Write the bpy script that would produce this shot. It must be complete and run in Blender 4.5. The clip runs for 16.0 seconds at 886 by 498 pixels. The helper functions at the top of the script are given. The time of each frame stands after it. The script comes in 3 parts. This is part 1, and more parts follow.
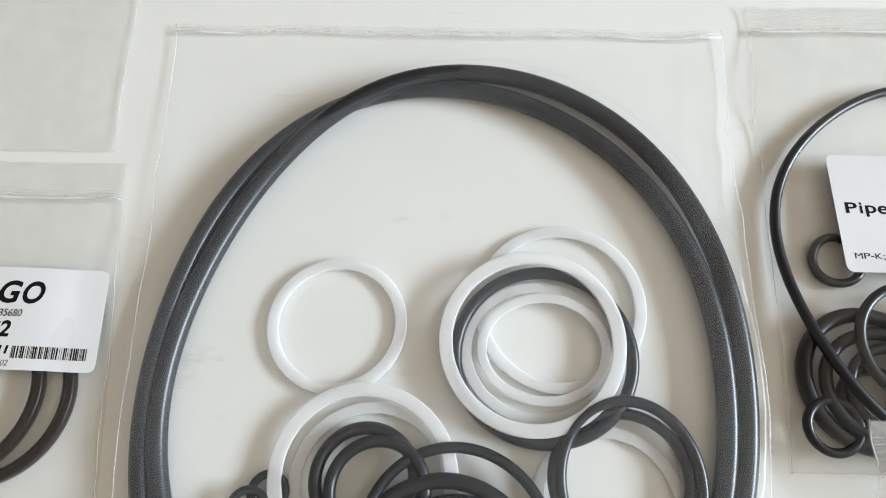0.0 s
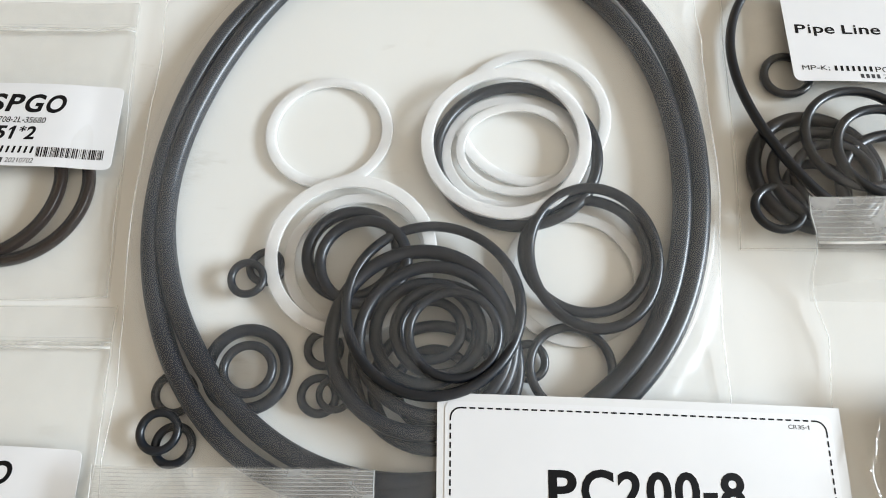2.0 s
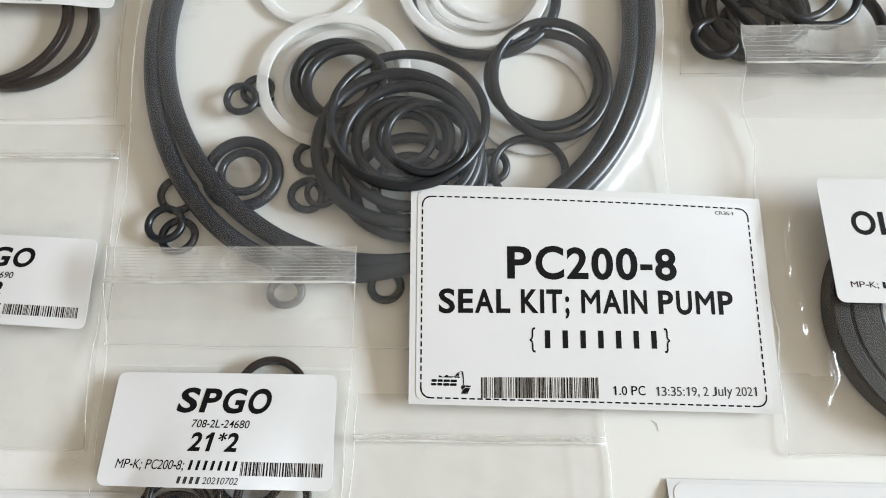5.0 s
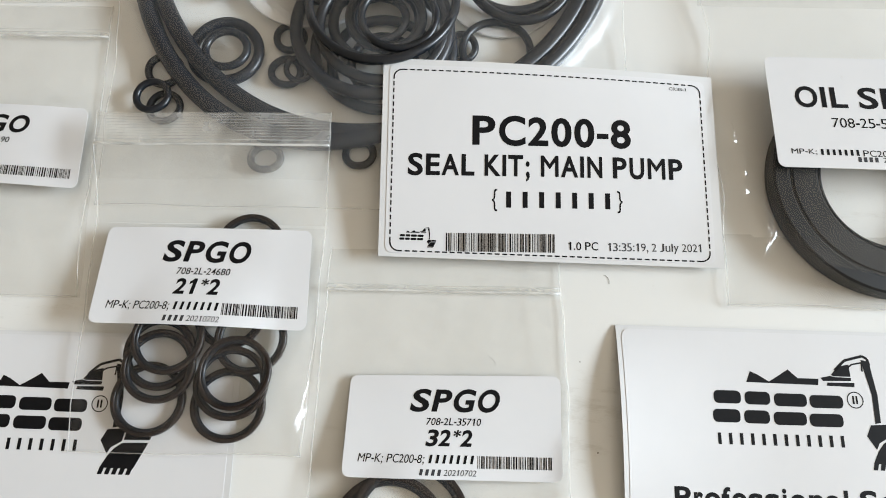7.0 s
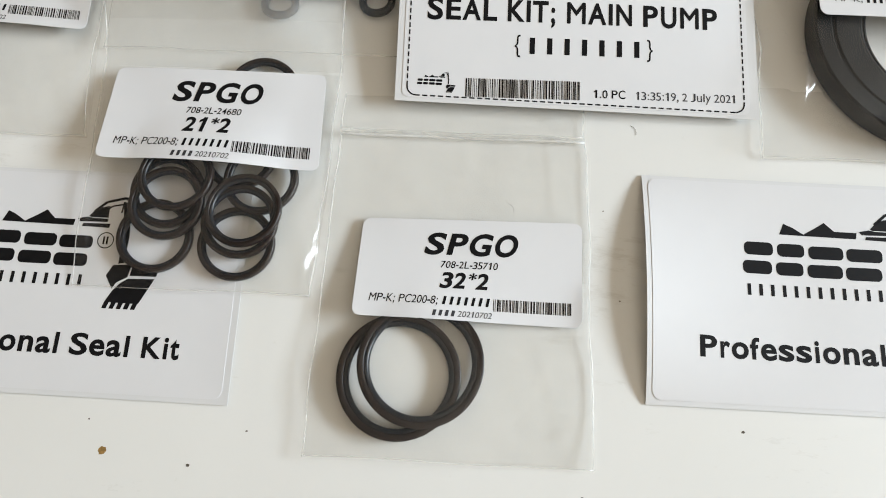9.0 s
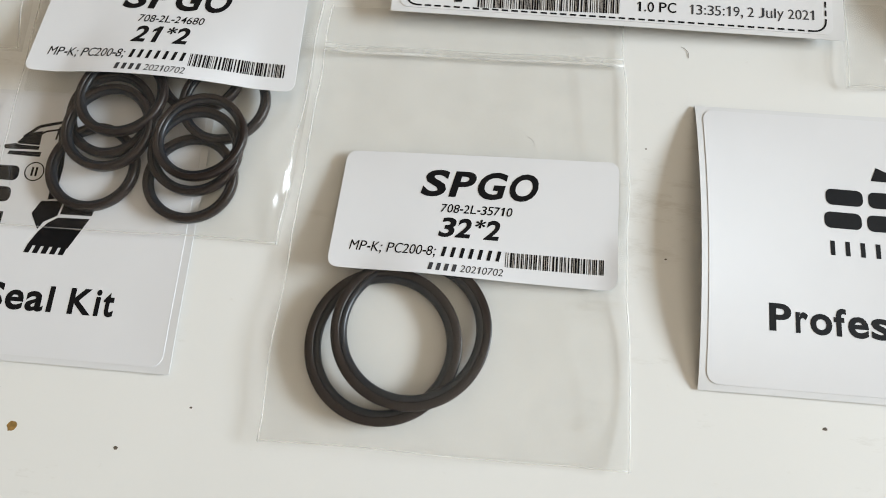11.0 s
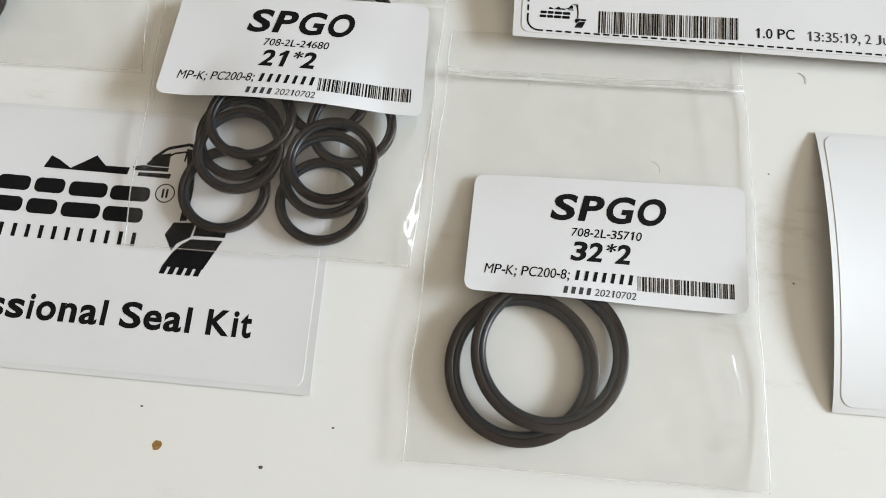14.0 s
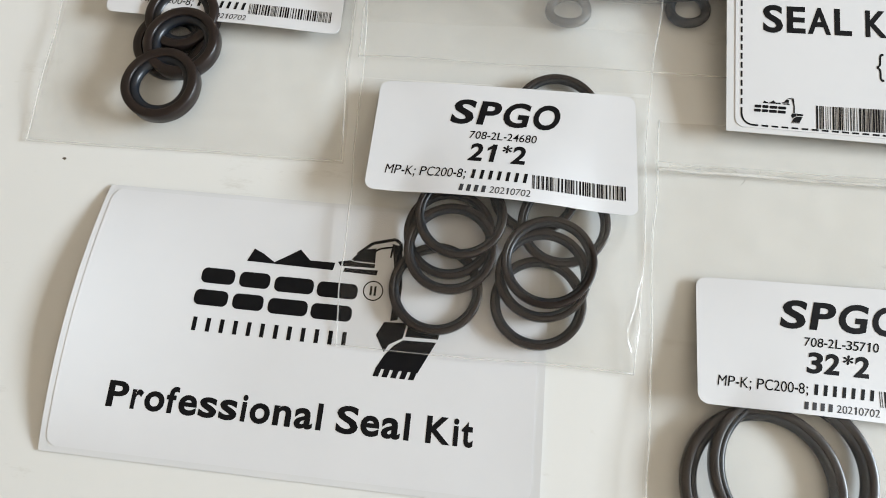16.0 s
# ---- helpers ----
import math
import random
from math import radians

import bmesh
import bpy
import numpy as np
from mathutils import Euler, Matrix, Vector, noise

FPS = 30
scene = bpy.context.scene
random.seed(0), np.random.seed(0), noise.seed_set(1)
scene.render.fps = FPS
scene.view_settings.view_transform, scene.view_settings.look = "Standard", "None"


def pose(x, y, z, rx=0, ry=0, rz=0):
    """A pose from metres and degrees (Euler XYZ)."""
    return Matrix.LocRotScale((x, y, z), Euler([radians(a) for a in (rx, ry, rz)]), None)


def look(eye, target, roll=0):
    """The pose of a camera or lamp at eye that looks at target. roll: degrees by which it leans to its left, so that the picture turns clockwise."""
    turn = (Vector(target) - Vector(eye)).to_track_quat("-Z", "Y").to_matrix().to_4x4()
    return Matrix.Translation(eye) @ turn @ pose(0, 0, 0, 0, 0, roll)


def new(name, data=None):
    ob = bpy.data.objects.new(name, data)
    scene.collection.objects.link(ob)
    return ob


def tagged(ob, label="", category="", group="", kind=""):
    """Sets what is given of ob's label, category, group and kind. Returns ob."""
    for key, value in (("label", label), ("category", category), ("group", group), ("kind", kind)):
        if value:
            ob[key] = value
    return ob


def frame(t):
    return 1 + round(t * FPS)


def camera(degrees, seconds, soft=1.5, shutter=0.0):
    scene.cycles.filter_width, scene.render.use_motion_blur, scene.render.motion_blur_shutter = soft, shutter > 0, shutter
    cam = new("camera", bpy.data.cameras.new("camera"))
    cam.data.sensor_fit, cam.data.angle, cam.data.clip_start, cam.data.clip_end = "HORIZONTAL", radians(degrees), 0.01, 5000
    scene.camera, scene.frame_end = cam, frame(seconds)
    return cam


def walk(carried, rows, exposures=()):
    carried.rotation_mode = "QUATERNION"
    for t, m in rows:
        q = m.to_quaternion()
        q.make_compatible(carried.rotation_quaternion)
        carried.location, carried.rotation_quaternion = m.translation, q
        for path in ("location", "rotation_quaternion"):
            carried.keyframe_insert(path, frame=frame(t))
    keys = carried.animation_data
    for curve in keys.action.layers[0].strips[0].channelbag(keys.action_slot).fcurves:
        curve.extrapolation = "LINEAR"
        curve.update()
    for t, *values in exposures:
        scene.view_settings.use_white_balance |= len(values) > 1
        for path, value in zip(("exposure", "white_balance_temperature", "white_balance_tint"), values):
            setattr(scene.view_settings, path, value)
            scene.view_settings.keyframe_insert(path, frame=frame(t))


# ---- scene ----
import functools

cam = camera(68.0, 16.0, soft=0.95)
# t, x, y, z, rx, ry, rz: a hand-held pass about 15 to 19 cm above the table
PATH = [
    (0.0, 0.00358, 0.13621, 0.18665, 20.054, 0.969, 1.040),
    (0.5, 0.00261, 0.12428, 0.18566, 19.983, 0.832, 0.977),
    (1.0, 0.00622, 0.10264, 0.18551, 20.705, 1.141, 1.100),
    (1.5, 0.01067, 0.08330, 0.18481, 20.685, 1.501, 1.273),
    (2.0, 0.01292, 0.07239, 0.18280, 20.657, 1.655, 1.291),
    (2.5, 0.01415, 0.05967, 0.18293, 20.435, 1.589, 1.252),
    (3.0, 0.01660, 0.05030, 0.18343, 20.253, 1.596, 1.175),
    (5.3, 0.01864, 0.01563, 0.18903, 17.978, 0.481, 0.745),
    (5.5, 0.01933, 0.01416, 0.18900, 17.694, 0.831, 0.898),
    (6.0, 0.02024, 0.00093, 0.18794, 17.181, 0.265, 0.809),
    (6.5, 0.02401, -0.01766, 0.18720, 17.401, 0.319, 0.912),
    (7.0, 0.02741, -0.01921, 0.19106, 16.745, 0.134, 1.197),
    (7.5, 0.02936, -0.02438, 0.19114, 16.575, 0.073, 1.508),
    (8.0, 0.02736, -0.03332, 0.18686, 16.240, 0.477, 1.966),
    (8.5, 0.02664, -0.04351, 0.18159, 15.778, 0.777, 2.423),
    (9.0, 0.02831, -0.05577, 0.17221, 15.653, 1.134, 2.893),
    (9.5, 0.03060, -0.05875, 0.15652, 15.570, 1.467, 3.432),
    (9.7, 0.03240, -0.05828, 0.15139, 15.285, 1.701, 3.711),
    (11.8, 0.03066, -0.06325, 0.13274, 16.532, 2.251, 4.821),
    (12.0, 0.03047, -0.06476, 0.13268, 16.436, 2.040, 4.740),
    (12.5, 0.03230, -0.06515, 0.13404, 16.223, 2.073, 4.645),
    (13.0, 0.03329, -0.06380, 0.13392, 16.010, 2.137, 4.592),
    (13.5, 0.02673, -0.05961, 0.13633, 16.080, 2.184, 4.718),
    (14.0, 0.00292, -0.05761, 0.13980, 16.052, 2.079, 4.882),
    (14.5, -0.01860, -0.05311, 0.14272, 15.881, 2.189, 5.238),
    (15.0, -0.03067, -0.04888, 0.14012, 16.533, 2.960, 5.668),
    (15.5, -0.04080, -0.04567, 0.14202, 16.751, 3.209, 5.829),
    (16.0, -0.04324, -0.04081, 0.14404, 16.824, 3.217, 5.908),
]
walk(cam, [(t, pose(x, y, z, rx, ry, rz)) for t, x, y, z, rx, ry, rz in PATH], [(0.0, 0.06, 6280, 10), (1.0, 0.19, 6290, 10), (3.0, 0.19, 6460, 10), (5.5, 0.05, 6420, 10), (8.0, -0.02, 6420, 10), (9.5, -0.06, 6480, 10), (12.5, -0.11, 6480, 10), (16.0, 0.04, 6400, 10)])

# ---- light ----
world = bpy.data.worlds.new("sky")
scene.world = world
world.use_nodes = True
wn = world.node_tree
sky = wn.nodes.new("ShaderNodeTexSky")
sky.sky_type, sky.sun_disc = "NISHITA", False
sky.sun_elevation, sky.sun_rotation = radians(40), radians(70)
wn.links.new(sky.outputs[0], wn.nodes["Background"].inputs[0])
wn.nodes["Background"].inputs[1].default_value = 0.10


def area(name, m, sx, sy, watts, colour):
    lamp = bpy.data.lights.new(name, "AREA")
    lamp.shape, lamp.size, lamp.size_y, lamp.energy, lamp.color = "RECTANGLE", sx, sy, watts, colour
    ob = new(name, lamp)
    ob.matrix_world = m
    return ob


# daylight in the opening of the window in the east wall
area("window_daylight", look((2.78, 0.10, 1.03), (0.0, 0.08, 0.0)), 1.4, 0.56, 150, (0.874, 0.99, 1.08))


# ---- materials ----
def material(name):
    m = bpy.data.materials.new(name)
    m.use_nodes = True
    t = m.node_tree
    return m, t, t.nodes["Principled BSDF"]


def node(t, kind, **inputs):
    n = t.nodes.new(kind)
    for key, value in inputs.items():
        n.inputs[key].default_value = value
    return n


def noise_tex(t, scale, detail=4.0, rough=0.55):
    co = t.nodes.new("ShaderNodeTexCoord")
    n = node(t, "ShaderNodeTexNoise", Scale=scale, Detail=detail, Roughness=rough)
    t.links.new(co.outputs["Object"], n.inputs["Vector"])
    return n


def ramp(t, source, stops):
    r = t.nodes.new("ShaderNodeValToRGB")
    while len(r.color_ramp.elements) < len(stops):
        r.color_ramp.elements.new(0.5)
    for e, (p, c) in zip(r.color_ramp.elements, stops):
        e.position, e.color = p, (*c, 1.0)
    t.links.new(source, r.inputs[0])
    return r


def bump(t, b, source, strength, distance):
    n = node(t, "ShaderNodeBump", Strength=strength, Distance=distance)
    t.links.new(source, n.inputs["Height"])
    t.links.new(n.outputs[0], b.inputs["Normal"])


def plain(name, colour, rough, vary=0.06, scale=300.0, bump_d=0.0, spec=0.5, metal=0.0):
    m, t, b = material(name)
    n = noise_tex(t, scale)
    lo = tuple(c * (1 - vary) for c in colour)
    hi = tuple(min(1.0, c * (1 + vary)) for c in colour)
    r = ramp(t, n.outputs[0], [(0.3, lo), (0.7, hi)])
    t.links.new(r.outputs[0], b.inputs["Base Color"])
    b.inputs["Roughness"].default_value = rough
    b.inputs["Specular IOR Level"].default_value = spec
    b.inputs["Metallic"].default_value = metal
    if bump_d:
        bump(t, b, n.outputs[0], 0.5, bump_d)
    return m


def table_material():
    m, t, b = material("white_tabletop")
    large = noise_tex(t, 9.0, 3.0)
    fine = noise_tex(t, 160.0, 6.0, 0.7)
    base = ramp(t, large.outputs[0], [(0.3, (0.715, 0.715, 0.69)), (0.7, (0.755, 0.757, 0.735))])
    dirt = ramp(t, fine.outputs[0], [(0.66, (1, 1, 1)), (0.80, (0.90, 0.885, 0.85))])
    mix = t.nodes.new("ShaderNodeMixRGB")
    mix.blend_type = "MULTIPLY"
    mix.inputs[0].default_value = 1.0
    t.links.new(base.outputs[0], mix.inputs[1])
    t.links.new(dirt.outputs[0], mix.inputs[2])
    t.links.new(mix.outputs[0], b.inputs["Base Color"])
    rr = ramp(t, large.outputs[0], [(0.3, (0.42,) * 3), (0.7, (0.55,) * 3)])
    t.links.new(rr.outputs[0], b.inputs["Roughness"])
    # scuffs: faint short grey rubs, stretched one way
    co = t.nodes.new("ShaderNodeTexCoord")
    mp = t.nodes.new("ShaderNodeMapping")
    mp.inputs["Scale"].default_value = (60.0, 190.0, 60.0)
    mp.inputs["Rotation"].default_value = (0.0, 0.0, 0.5)
    t.links.new(co.outputs["Object"], mp.inputs["Vector"])
    rub = node(t, "ShaderNodeTexNoise", Scale=1.0, Detail=5.0, Roughness=0.75)
    t.links.new(mp.outputs[0], rub.inputs["Vector"])
    patch = noise_tex(t, 22.0, 2.0)
    both = t.nodes.new("ShaderNodeMath")
    both.operation = "MULTIPLY"
    t.links.new(rub.outputs[0], both.inputs[0])
    t.links.new(patch.outputs[0], both.inputs[1])
    scuff = ramp(t, both.outputs[0], [(0.335, (1, 1, 1)), (0.43, (0.87, 0.86, 0.84))])
    mix2 = t.nodes.new("ShaderNodeMixRGB")
    mix2.blend_type = "MULTIPLY"
    mix2.inputs[0].default_value = 1.0
    t.links.new(mix.outputs[0], mix2.inputs[1])
    t.links.new(scuff.outputs[0], mix2.inputs[2])
    t.links.new(mix2.outputs[0], b.inputs["Base Color"])
    bump(t, b, fine.outputs[0], 0.15, 0.0002)
    return m


def film_material(name, haze, rough, tint=(0.975, 0.975, 0.965), wave=0.0008, scale=45.0, sheen=0.045, graze=0.05, milk_colour=(0.93, 0.93, 0.92)):
    """Clear plastic film: lets most light through, with a faint milky haze and a soft gloss."""
    m, t, b = material(name)
    t.nodes.remove(b)
    out = t.nodes["Material Output"]
    clear = node(t, "ShaderNodeBsdfTransparent", Color=(*tint, 1))
    back = node(t, "ShaderNodeBsdfDiffuse", Color=(*milk_colour, 1))
    on = node(t, "ShaderNodeBsdfTranslucent", Color=(*milk_colour, 1))
    milk = node(t, "ShaderNodeMixShader", Fac=0.4)
    t.links.new(back.outputs[0], milk.inputs[1])
    t.links.new(on.outputs[0], milk.inputs[2])
    gloss = node(t, "ShaderNodeBsdfGlossy", Color=(1, 1, 1, 1), Roughness=rough)
    face = node(t, "ShaderNodeLayerWeight", Blend=0.5)
    steep = t.nodes.new("ShaderNodeMath")
    steep.operation = "POWER"
    steep.inputs[1].default_value = 4.0
    fres = t.nodes.new("ShaderNodeMath")
    fres.operation = "MULTIPLY_ADD"
    fres.inputs[1].default_value, fres.inputs[2].default_value = graze, sheen
    t.links.new(face.outputs["Facing"], steep.inputs[0])
    t.links.new(steep.outputs[0], fres.inputs[0])
    n = noise_tex(t, scale, 3.0)
    hz = ramp(t, n.outputs[0], [(0.36, (haze * 0.45,) * 3), (0.70, (haze * 1.9,) * 3)])
    bp = node(t, "ShaderNodeBump", Strength=0.6, Distance=wave)
    t.links.new(n.outputs[0], bp.inputs["Height"])
    t.links.new(bp.outputs[0], gloss.inputs["Normal"])
    t.links.new(bp.outputs[0], face.inputs["Normal"])
    m1, m2 = t.nodes.new("ShaderNodeMixShader"), t.nodes.new("ShaderNodeMixShader")
    t.links.new(hz.outputs[0], m1.inputs[0])
    t.links.new(clear.outputs[0], m1.inputs[1])
    t.links.new(milk.outputs[0], m1.inputs[2])
    t.links.new(fres.outputs[0], m2.inputs[0])
    t.links.new(m1.outputs[0], m2.inputs[1])
    t.links.new(gloss.outputs[0], m2.inputs[2])
    t.links.new(m2.outputs[0], out.inputs[0])
    return m


TABLE = table_material()
FILM = film_material("clear_film", 0.009, 0.12, (0.982, 0.981, 0.977), sheen=0.022, graze=0.45)
# patchy bluish milk on the large film also paints in the sky's soft reflection
LARGE_FILM = film_material("large_clear_film", 0.045, 0.28, (1.0, 1.0, 0.998), scale=16.0, sheen=0.018, graze=0.12, milk_colour=(0.87, 0.92, 0.97))
VEIL = film_material("cloudy_film", 0.07, 0.12, (0.99, 0.99, 0.985), sheen=0.02)
FROST = film_material("frosted_zip_band", 0.19, 0.18, wave=0.0004, scale=120.0)
BACK_FILM = film_material("back_film", 0.11, 0.3, (0.98, 0.979, 0.975), 0.0002, 45.0, 0.006)
ZIP = film_material("zip_strip_plastic", 0.2, 0.2, wave=0.0004, scale=120.0)
SEAM = film_material("seam_plastic", 0.34, 0.25)
RIB = film_material("zip_rib_plastic", 0.5, 0.25)
PAPER = plain("white_label_paper", (0.68, 0.685, 0.70), 0.42, 0.012, 60.0)
BACKING = plain("white_backing_paper", (0.65, 0.655, 0.66), 0.5, 0.02, 60.0)
INK = plain("black_ink", (0.006, 0.006, 0.007), 0.5, 0.2, spec=0.12)
GREY_INK = plain("grey_ink", (0.045, 0.045, 0.05), 0.5, 0.2, spec=0.2)
RUBBER = plain("black_rubber", (0.0065, 0.009, 0.0135), 0.33, 0.08, 90.0, 0.0, 0.45)
SOFT_RUBBER = plain("dark_grey_rubber", (0.007, 0.0095, 0.0145), 0.36, 0.08, 90.0, 0.0, 0.45)
OIL_RUBBER = plain("oil_seal_rubber", (0.0075, 0.0085, 0.0095), 0.46, 0.1, 90.0, 0.0, 0.35)
PTFE = plain("white_plastic_ring", (0.93, 0.93, 0.92), 0.5, 0.02, 200.0, 0.0, 0.3)
for key, value in (("Subsurface Weight", 1.0), ("Subsurface Scale", 0.004)):
    PTFE.node_tree.nodes["Principled BSDF"].inputs[key].default_value = value
PTFE.node_tree.nodes["Principled BSDF"].inputs["Subsurface Radius"].default_value = (1, 1, 1)
# thin white plastic lets some light through
clear = node(PTFE.node_tree, "ShaderNodeBsdfTransparent", Color=(1, 1, 1, 1))
veil = node(PTFE.node_tree, "ShaderNodeMixShader", Fac=0.25)
PTFE.node_tree.links.new(PTFE.node_tree.nodes["Principled BSDF"].outputs[0], veil.inputs[1])
PTFE.node_tree.links.new(clear.outputs[0], veil.inputs[2])
PTFE.node_tree.links.new(veil.outputs[0], PTFE.node_tree.nodes["Material Output"].inputs[0])
BRONZE = plain("brown_filled_plastic", (0.014, 0.0092, 0.0082), 0.32, 0.12, 120.0, 0.0, 0.4)
WALL = plain("cream_wall_paint", (0.64, 0.535, 0.425), 0.8, 0.03, 6.0)
FLOOR = plain("grey_floor", (0.35, 0.33, 0.30), 0.6, 0.15, 8.0)
FRAME = plain("white_window_frame", (0.78, 0.78, 0.78), 0.4, 0.02)
STAIN = plain("yellow_stain", (0.26, 0.15, 0.04), 0.6, 0.4, 900.0)
DUST = plain("dark_speck", (0.10, 0.08, 0.06), 0.8, 0.4, 900.0)
MM = 0.001


# ---- mesh helpers ----
def mesh_of(name, bm, mat, smooth=True):
    me = bpy.data.meshes.new(name)
    bm.normal_update()
    bm.to_mesh(me)
    bm.free()
    me.materials.append(mat)
    if smooth:
        me.polygons.foreach_set("use_smooth", [True] * len(me.polygons))
    return me


def part(name, bm, mat, parent, label="", smooth=True):
    ob = new(name, mesh_of(name, bm, mat, smooth))
    if parent:
        ob.parent = parent
    if label:
        ob["label"] = label
    return ob


def thing(name, label, category, group=""):
    ob = new(name)
    ob.empty_display_size = 0.01
    return tagged(ob, label, category, group)


def box_bm(x0, y0, z0, x1, y1, z1, bevel=0.0):
    bm = bmesh.new()
    bmesh.ops.create_cube(bm, size=1.0, matrix=Matrix.Translation(((x0 + x1) / 2, (y0 + y1) / 2, (z0 + z1) / 2))
                          @ Matrix.Diagonal((x1 - x0, y1 - y0, z1 - z0, 1)))
    if bevel:
        bmesh.ops.bevel(bm, geom=bm.edges[:], offset=bevel, segments=2, affect="EDGES")
    return bm


def sweep(path, profile, closed=True):
    """A tube along a path of (place, outward, up); profile: (outward, up) offsets in mm round the section."""
    bm = bmesh.new()
    rows = [[bm.verts.new((p + o * a + u * b) * MM) for a, b in profile] for p, o, u in path]
    n, k = len(rows), len(profile)
    for i in range(n if closed else n - 1):
        for j in range(k):
            bm.faces.new((rows[i][j], rows[i][(j + 1) % k], rows[(i + 1) % n][(j + 1) % k], rows[(i + 1) % n][j]))
    if not closed:
        bm.faces.new(rows[0][::-1]), bm.faces.new(rows[-1])
    bmesh.ops.recalc_face_normals(bm, faces=bm.faces[:])
    return bm


def circle(r, n=12):
    return [(r * math.cos(2 * math.pi * k / n), r * math.sin(2 * math.pi * k / n)) for k in range(n)]


def slab(w, h, e=0.25):
    """A flat section w wide and h high with eased corners."""
    a, b = w / 2, h / 2
    return [(a, -b + e), (a, b - e), (a - e, b), (-a + e, b), (-a, b - e), (-a, -b + e), (-a + e, -b), (a - e, -b)]


def loop(rx, ry, wobble=0.0, seed=0, n=84, tilt=(0.0, 0.0), twist=0.0):
    """A closed loop about the origin in mm: half axes, a little uneven, tilted (rise per mm towards x and y)."""
    rng = random.Random(seed)
    ph = [rng.uniform(0, 6.28) for _ in range(3)]
    out = []
    for k in range(n):
        a = 2 * math.pi * k / n
        f = 1 + wobble * (math.sin(2 * a + ph[0]) + 0.5 * math.sin(3 * a + ph[1]))
        x, y = rx * f * math.cos(a), ry * f * math.sin(a)
        c, s = math.cos(twist), math.sin(twist)
        x, y = c * x - s * y, s * x + c * y
        o = Vector((x, y, 0)).normalized()
        z = tilt[0] * x + tilt[1] * y + wobble * 20 * math.sin(2 * a + ph[2])
        out.append((Vector((x, y, z)), o, Vector((0, 0, 1))))
    return out


RINGS = 0


def o_ring(x, y, dia, tube, z=None, tall=None, mat=None, tilt=(0, 0), label="", category="o-ring", group="o-rings in the large bag", name="o_ring", wobble=0.012, twist=0.0):
    """A rubber ring of an outer diameter and tube thickness in mm; z: height of the tube's middle over the table."""
    global RINGS
    RINGS += 1
    z = tube / 2 + 0.6 if z is None else z
    bm = sweep(loop(dia / 2 - tube / 2, (tall or dia) / 2 - tube / 2, wobble, RINGS, 84 if dia > 15 else 48, tilt, twist), circle(tube / 2))
    ob = part(name, bm, mat or RUBBER, None)
    ob.location = (x * MM, y * MM, z * MM)
    return tagged(ob, label or "black rubber o-ring lying in a clear bag", category, group)


def flat_ring(x, y, dia, width, height, z=None, tall=None, tilt=(0, 0), label="white plastic backup ring in a clear bag"):
    global RINGS
    RINGS += 1
    z = height / 2 + 0.6 if z is None else z
    bm = sweep(loop(dia / 2 - width / 2, (tall or dia) / 2 - width / 2, 0.006, RINGS, 128, tilt), slab(width, 0.75 * height, 0.14))
    ob = part("backup_ring", bm, PTFE, None, "", False)
    ob.location = (x * MM, y * MM, z * MM)
    return tagged(ob, label, "backup ring", "white rings in the large bag")


def seal_ring(x, y, dia, section, z, group, label, tilt=(0, 0), tall=None, width=None):
    """A piston seal: a brown plastic outer ring with a black rubber ring inside it."""
    global RINGS
    RINGS += 1
    w = width or section
    ob = thing("seal_ring", label, "seal ring", group)
    ob.location = (x * MM, y * MM, z * MM)
    ry = (tall or dia) / 2
    outer = loop(dia / 2 - 0.30 * w, ry - 0.30 * w, 0.006, RINGS, 84, tilt)
    inner = loop(dia / 2 - 0.72 * w, ry - 0.72 * w, 0.006, RINGS, 84, tilt)
    part("outer_ring", sweep(outer, slab(0.6 * w, section, 0.2)), BRONZE, ob, "brown plastic outer ring")
    part("inner_ring", sweep(inner, circle(0.34 * w, 10)), RUBBER, ob, "black rubber inner ring")
    return ob


# ---- sheets: a patch given by its corners in mm and a height over the table ----
class Sheet:
    """corners: top left, top right, bottom right, bottom left in mm; w, h: its size in mm; rise(u, v): height in mm."""

    def __init__(self, tl, tr, br, bl, rise, wave=0.0, seed=0):
        self.wave, self.seed = wave, seed
        self.c = [Vector(p) for p in (tl, tr, br, bl)]
        self.w = ((self.c[1] - self.c[0]).length + (self.c[2] - self.c[3]).length) / 2
        self.h = ((self.c[3] - self.c[0]).length + (self.c[2] - self.c[1]).length) / 2
        self.rise = rise

    def at(self, u, v, lift=0.0):
        s, t = u / self.w, v / self.h
        a, b, c, d = self.c
        p = (a * (1 - s) + b * s) * (1 - t) + (d * (1 - s) + c * s) * t
        if self.wave:
            sway = noise.noise((s * 1.3, v * 0.035, self.seed * 2.7)) + 0.45 * noise.noise((s * 2.0, v * 0.11, self.seed * 5.1))
            p.x += self.wave * sway
            p.y += 0.5 * self.wave * noise.noise((u * 0.035, t * 1.3, self.seed * 3.9))
        return Vector((p.x, p.y, self.rise(u, v) + lift)) * MM


class Slanted:
    """A patch whose print runs a little askew: shifted down by drop at its left end, less towards the right."""

    def __init__(self, sheet, drop, fall):
        self.sheet, self.drop, self.fall = sheet, drop, fall

    def at(self, u, v, lift=0.0):
        return self.sheet.at(u, v + self.drop - self.fall * u, lift)


